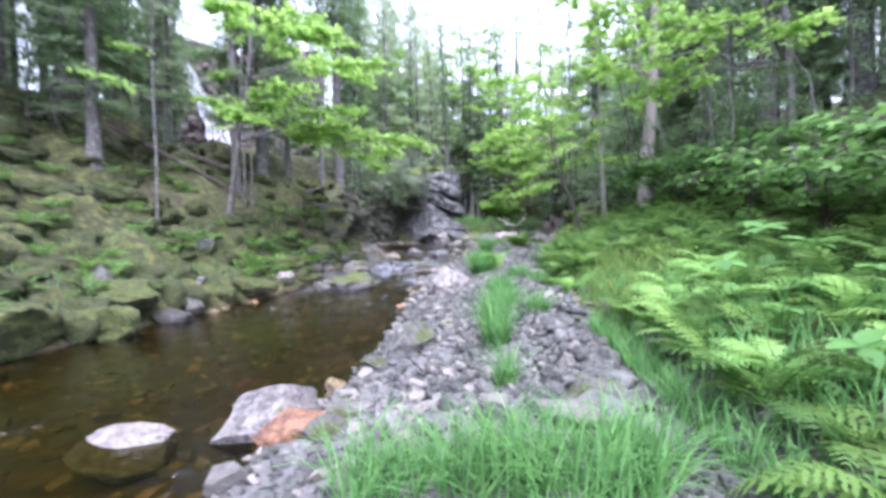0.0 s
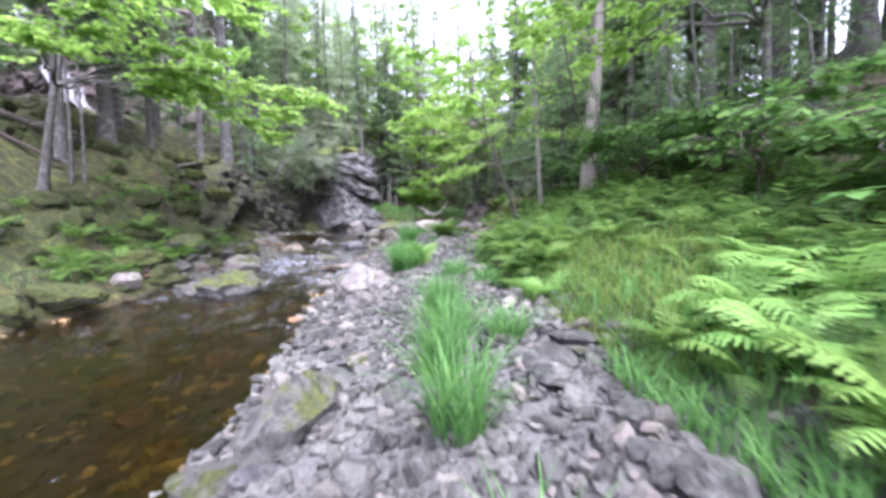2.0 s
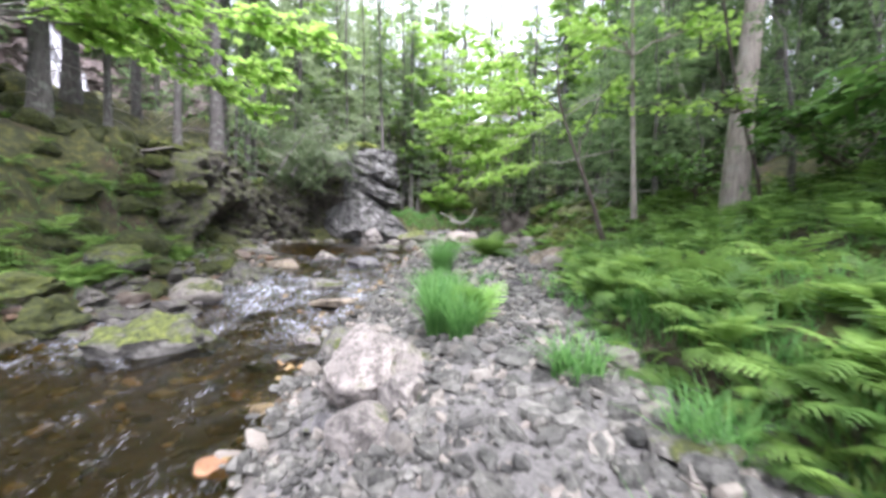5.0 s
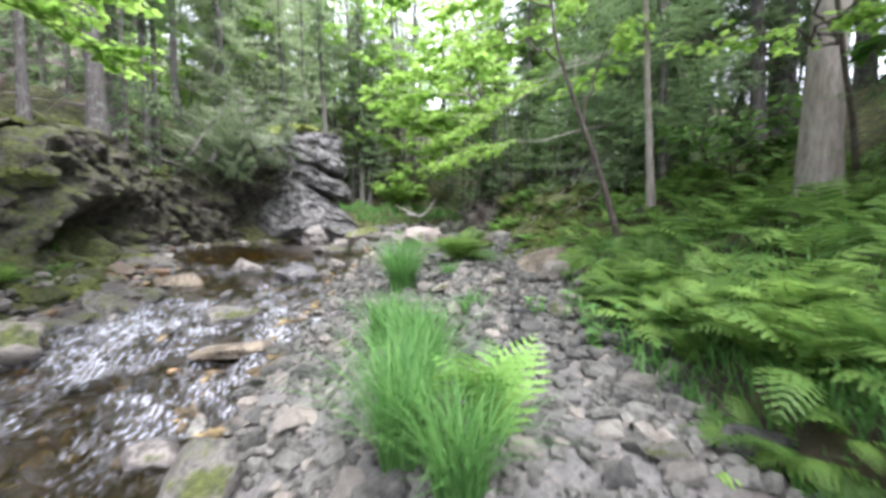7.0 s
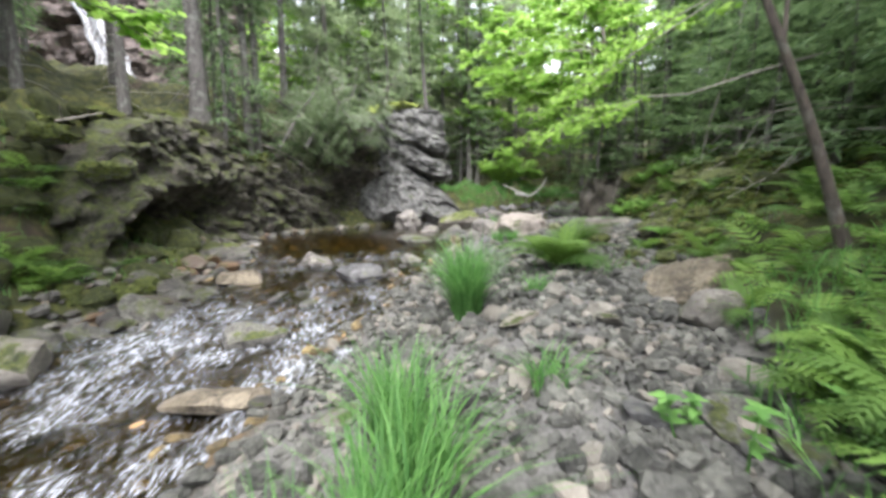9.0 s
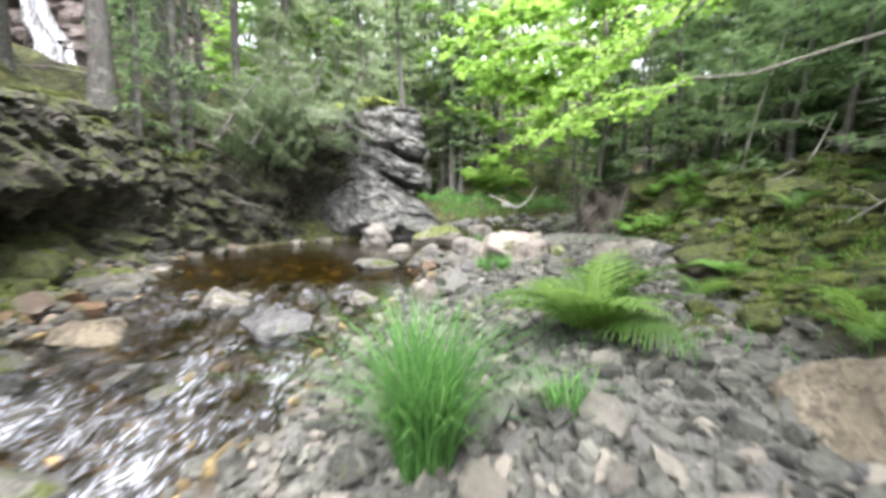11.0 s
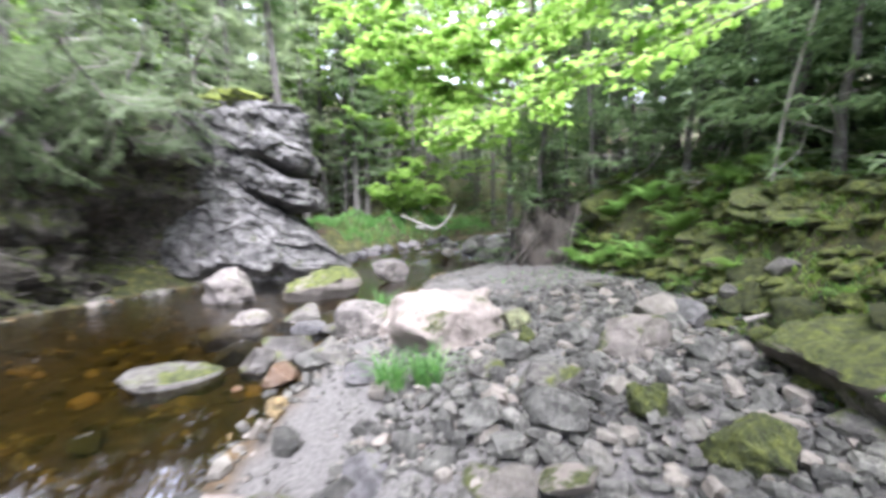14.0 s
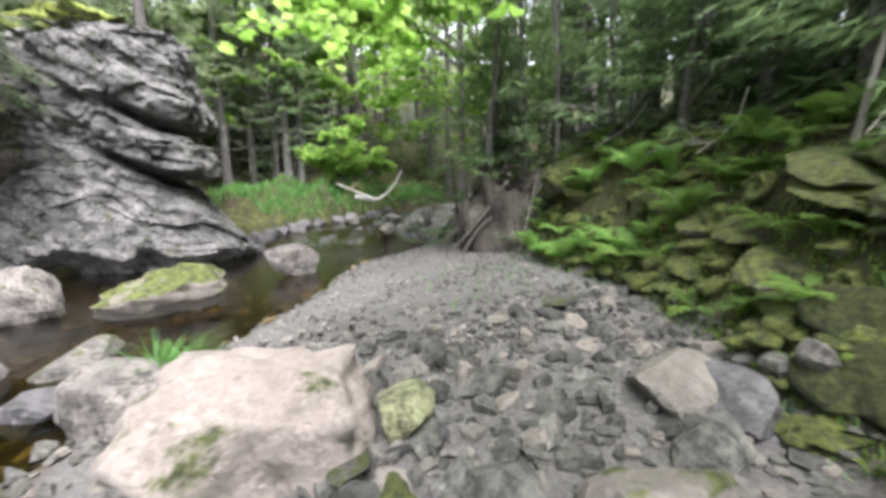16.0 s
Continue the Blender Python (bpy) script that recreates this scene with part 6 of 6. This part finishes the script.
for k in range(24):
    y = random.uniform(28.4, 32)
    u = random.uniform(0.0, 1.0)
    x = float(left_edge(y)) * (1 - u) + float(right_edge(y)) * u
    strew(EDGE_ROCKS, x, y, random.uniform(0.25, 0.6), "grey rock in the upper cascade", "rocks of the upper cascade", 0.15, float(level(y)) - 0.05, "cascade_rock")


for x, y, w, h, turn in ((6.3, 27.3, 0.7, 0.45, 10), (6.9, 28.0, 1.0, 0.7, 40), (7.3, 28.9, 1.2, 0.9, 70), (6.5, 29.2, 0.9, 0.6, 20), (7.9, 29.6, 1.3, 1.0, 10), (7.0, 30.2, 1.0, 0.7, 55), (6.0, 30.4, 0.9, 0.5, 30), (5.6, 28.9, 0.7, 0.35, 80), (6.2, 26.6, 0.5, 0.3, 15)):
    boulder(x, y, (w, 0.75 * w, h), GREY, "grey boulder beside the upper cascade", turn, 0.25, z=max(1.3, float(level(y)) + 0.05), group="rocks of the upper cascade")
# dark slate row added in place of the shaded undercut of the far bank
for k in range(12):
    y = 28.4 + 0.38 * k
    boulder(float(left_edge(y)) + 0.05 * (k % 3), y, (0.75, 0.5, 0.55), SLATE, "dark rock standing for the shaded undercut below the grassy bank", 37 * k, 0.3, z=float(level(y)) - 0.1, group="dark rocks below the far grass")
boulder(7.75, 22.5, (2.2, 1.5, 1.0), LUSHMOSS, "moss mound over a dark hollow beside the roots", 20, 0.5, z=2.55, sub=4, group="mossy bank rocks")
for x, y, w in ((3.65, 14.9, 0.4), (3.95, 15.3, 0.5), (3.5, 15.6, 0.35), (4.2, 15.0, 0.55)):
    boulder(x, y, (w, 0.75 * w, 0.45 * w), LUSHMOSS, "small moss-covered stone at the bank's foot", 60 * x, 0.25, group="mossy bank rocks")
boulder(4.33, 20.69, (0.3, 0.24, 0.1), PALE, "flat pale reddish stone on fine gravel", 20, 0.3)


# ---- root mass at the head of the gravel ----
def build_roots():
    ob = new("root_mass")
    ob.matrix_basis = pose(6.75, 23.75, 1.15)
    v, f = BALLS[4]
    v = v * np.array([0.6, 0.52, 1.0])
    v = v * (1 + 0.75 * fbm(v * np.array([2.4, 2.4, 1.2]) + 4, 5)[:, None] + 0.12 * facets(v, (0.25, 0.25, 0.3))[:, None])
    v[:, 2] += 0.85
    put("soil", fast_mesh("soil", v, f, ROOTWOOD, True), Matrix(), ob, "dark earth held by roots")
    rr = np.random.default_rng(3)
    for k in range(34):
        a, r = rr.uniform(2.4, 6.6), rr.uniform(0.3, 0.6)
        q = [np.array([r * np.cos(a), 0.85 * r * np.sin(a), rr.uniform(0.8, 1.9)])]
        for j in range(6):
            q.append(q[-1] + np.array([0.03 * np.cos(a), 0.03 * np.sin(a), -0.18]) + 0.2 * rr.normal(size=3))
        put("root", fast_mesh("root", *tube(curve_points(q, 12), np.linspace(rr.uniform(0.015, 0.05), 0.006, 12), 6), ROOTWOOD, True), Matrix(), ob)
    return tagged(ob, "washed-out root mass of a tree above the gravel", "tree roots")


build_roots()
for x, y, z, m, w in ((6.45, 23.6, 2.9, 0, 0.9), (7.2, 23.7, 3.0, 1, 0.8), (6.9, 24.3, 3.0, 0, 1.0), (7.8, 23.6, 2.9, 2, 1.1)):
    spruce(x, y, YOUNG[m], w * 1.25, w, 50 * x, z=z, label="bushy dark spruce crowning the root mass", group="young spruces", name="young_spruce")


# ---- dead wood ----
def stick(points, radius, mat, label, name="dead_branch", end=0.3, twigs=0, seed=1):
    path = curve_points(points, 12)
    ob = new(name)
    rr = np.random.default_rng(seed)
    put("stem", fast_mesh("stem", *tube(path, np.linspace(radius, radius * end, 12), 8), mat, True), Matrix(), ob)
    for k in range(twigs):
        i = rr.integers(3, 11)
        d = rr.normal(size=3) * np.array([1, 1, 0.7])
        d = d / np.linalg.norm(d) * rr.uniform(0.25, 0.7)
        put("twig", fast_mesh("twig", *tube(np.array([path[i], path[i] + 0.5 * d, path[i] + d + (0, 0, -0.05)]), [radius * 0.35, radius * 0.22, 0.003], 5), mat, True), Matrix(), ob)
    return tagged(ob, label, "dead wood", "dead wood")


stick(((-9.3, 14.2, 4.75), (-8.4, 15.3, 4.35), (-6.9, 16.3, 3.75), (-5.2, 16.75, 2.95), (-4.4, 17.2, 2.6)), 0.13, DARKWOOD, "fallen log lying down the mossy slope", "fallen_log", 0.5, 9, 2)
stick(((-9.0, 12.4, 4.5), (-8.0, 12.9, 3.9), (-6.8, 13.6, 3.1)), 0.08, DARKWOOD, "thin fallen log on the mossy slope", "fallen_log", 0.5, 4, 3)
stick(((-6.2, 16.6, 3.6), (-5.7, 16.9, 3.5), (-5.0, 17.3, 3.75)), 0.045, DEADWOOD, "pale broken branch on the cliff's brow", twigs=2)
stick(((2.35, 6.0, 0.72), (2.3, 5.6, 0.66), (2.15, 5.2, 0.6)), 0.022, DEADWOOD, "bleached stick at the gravel's edge")
stick(((2.12, 5.1, 0.55), (2.1, 4.8, 0.56), (2.05, 4.3, 0.6)), 0.024, DEADWOOD, "bleached stick at the gravel's edge")
stick(((5.35, 17.85, 1.45), (5.6, 17.65, 1.55), (6.0, 17.35, 1.72)), 0.025, DEADWOOD, "bare stick lying on the mossy bank")
stick(((5.0, 31.6, 2.5), (5.8, 31.8, 2.3), (6.4, 31.9, 2.75), (6.8, 32.0, 3.4)), 0.075, BLEACHED, "white forked driftwood on the far bank", twigs=4)
stick(((5.6, 31.5, 2.4), (5.0, 31.7, 2.7), (4.4, 31.9, 3.0)), 0.055, BLEACHED, "white driftwood branch on the far bank", twigs=2)
stick(((7.0, 18.95, 2.2), (7.02, 18.85, 3.0), (7.15, 18.75, 3.9), (7.45, 18.55, 5.0), (7.6, 18.5, 6.6)), 0.026, DEADWOOD, "thin dead stem leaning over the mossy bank", "dead_tree", 0.5, 8, 5)
stick(((6.45, 22.7, 1.35), (6.6, 22.6, 2.0), (6.75, 22.5, 2.75)), 0.014, DEADWOOD, "thin bare dead stem below the roots")
stick(((1.8, 32.6, 2.5), (2.4, 32.6, 3.1), (3.2, 32.5, 3.3)), 0.04, DARKWOOD, "dark dead branch below the far trees", twigs=4)
for k in range(14):
    y = 15.5 + 0.55 * k
    x = float(gravel_edge(y)) + 1.3 + 0.5 * (k % 3)
    z = ground_at(x, y)
    stick(((x + 0.9, y + 0.3, z + 0.75 + 0.1 * (k % 4)), (x + 0.3, y, z + 0.35), (x - 0.5, y - 0.2, z + 0.02)), 0.018, DEADWOOD, "grey dead branch on the mossy bank", twigs=3, seed=k)


# ---- gravel: single stones first, the rest joined ----
CHIPS = []
for k in range(36):
    shape_rng = np.random.default_rng(900 + k)
    CHIPS.append(shard_mesh(shape_rng, 4 + k % 3, shape_rng.uniform(0.2, 0.42) if k < 24 else shape_rng.uniform(0.34, 0.6), 2 if k < 12 else 3, shape_rng.uniform(0.5, 0.9)))


def rotations(rng, n, lean):
    """Random turns about z after a small lean, as matrices."""
    a, b, c = rng.uniform(0, 2 * np.pi, n), rng.normal(0, lean, n), rng.normal(0, lean, n)
    ca, sa, cb, sb, cc, sc = np.cos(a), np.sin(a), np.cos(b), np.sin(b), np.cos(c), np.sin(c)
    rz = np.stack([np.stack([ca, -sa, 0 * a], -1), np.stack([sa, ca, 0 * a], -1), np.stack([0 * a, 0 * a, 1 + 0 * a], -1)], 1)
    rx = np.stack([np.stack([1 + 0 * b, 0 * b, 0 * b], -1), np.stack([0 * b, cb, -sb], -1), np.stack([0 * b, sb, cb], -1)], 1)
    ry = np.stack([np.stack([cc, 0 * c, sc], -1), np.stack([0 * c, 1 + 0 * c, 0 * c], -1), np.stack([-sc, 0 * c, cc], -1)], 1)
    return rz @ rx @ ry


def stone_heap(rng, x, y, size, lift=0.25, lean=0.4, floor=None, blocky=False):
    z = ground_height(x, y, False) if floor is None else floor
    which = rng.integers(0, 12, len(x)) + (24 if blocky else 12 if size.mean() > 0.06 else 0)
    out = []
    for k, (cv, cf) in enumerate(CHIPS):
        i = np.nonzero(which == k)[0]
        if not len(i):
            continue
        r = rotations(rng, len(i), lean)
        v = np.einsum("nij,vj->nvi", r, cv) * size[i][:, None, None] + np.stack([x[i], y[i], z[i] + lift * size[i]], 1)[:, None]
        f = cf[None] + (np.arange(len(i)) * len(cv))[:, None, None]
        out.append((v.reshape(-1, 3), f.reshape(-1, 3)))
    return join(out)


gs = np.random.default_rng(21)


def on_bar(n, y0, y1, spill=0.25):
    y = gs.uniform(y0, y1, n)
    x = right_edge(y) - spill + gs.random(n) * (gravel_edge(y) - right_edge(y) + spill + 0.2 - 0.18 * cut_bank(y))
    return x, y


def heap(name, x, y, size, mat, label, lift=0.25, lean=0.42, blocky=False):
    keep = (sandy(x, y) < 0.5) | (size < 0.028)
    x, y, size = x[keep], y[keep], size[keep]
    ob = put(name, fast_mesh(name, *stone_heap(gs, x, y, size, lift, lean, None, blocky), mat), Matrix(), ground)
    return tagged(ob, label, kind="stuff")


x, y = on_bar(17000, -2.0, 20.8)
heap("gravel", x, y, 0.016 + 0.05 * gs.random(17000) ** 2, GRAVEL, "grey angular gravel")
x, y = on_bar(2900, -1.5, 20.3)
heap("cobbles", x, y, 0.04 + 0.095 * gs.random(2900) ** 1.7, GRAVEL, "grey flat cobbles")
x, y = on_bar(9000, 19.6, 26.3, 0.1)
heap("fine_gravel", x, y, 0.01 + 0.032 * gs.random(9000) ** 3, FINE_LIT, "fine grey gravel")
y = gs.uniform(1, 27, 2600)
x = left_edge(y) + 0.1 + gs.random(2600) * (right_edge(y) - left_edge(y) - 0.1)
heap("bed_stones", x, y, 0.04 + 0.12 * gs.random(2600) ** 2, BED, "brown and orange stones under water", 0.1, 0.15)
y = gs.uniform(11.5, 19, 700)
x = left_edge(y) + gs.normal(0.15, 0.35, 700)
heap("edge_stones", x, y, gs.uniform(0.04, 0.14, 700), EDGE, "stones along the far water's edge")
x, y = on_bar(1600, 10.5, 19.6, -0.3)
heap("blocky_cobbles", x, y, 0.03 + 0.085 * gs.random(1600) ** 2.2, GRAVEL, "packed blocky grey cobbles", 0.3, 0.5, True)
x, y = on_bar(700, 1.5, 11.5, 0.1)
heap("scattered_cobbles", x, y, 0.035 + 0.065 * gs.random(700) ** 2, GRAVEL, "blocky grey cobbles", 0.3, 0.5, True)
SINGLE = [fast_mesh("stone", *c, GREY) for c in CHIPS[12:]]
x, y = on_bar(300, 2.0, 19.5, 0.0)
z = ground_height(x, y, False)
for k in range(300):
    size = float(0.06 + 0.1 * gs.random() ** 1.5)
    m = pose(x[k], y[k], z[k] + 0.3 * size, gs.normal(0, 12), gs.normal(0, 12), gs.uniform(0, 360))
    put("stone", SINGLE[k % 24], m @ Matrix.Scale(size, 4), ground)

SLABS = [rock_mesh(500 + k, (1, random.uniform(0.6, 0.9), random.uniform(0.25, 0.42)), (GREY, GREY, SLATE, HALFMOSS, GREY)[k % 5], 3, 16, 0.07) for k in range(10)]
for k in range(100):
    y = random.uniform(2.2, 20.3)
    u = random.random()
    x = float(right_edge(y)) * (1 - u) + float(gravel_edge(y)) * u
    tagged(put("flat_stone", random.choice(SLABS), pose(x, y, float(ground_height(np.array([x]), np.array([y]), False)[0]) + 0.05, random.uniform(-14, 14), random.uniform(-14, 14), random.uniform(0, 360)) @ Matrix.Scale(0.15 + 0.38 * random.random() ** 1.6, 4)),
           "flat grey slab lying on the gravel bar", "rock", "slabs on the gravel")
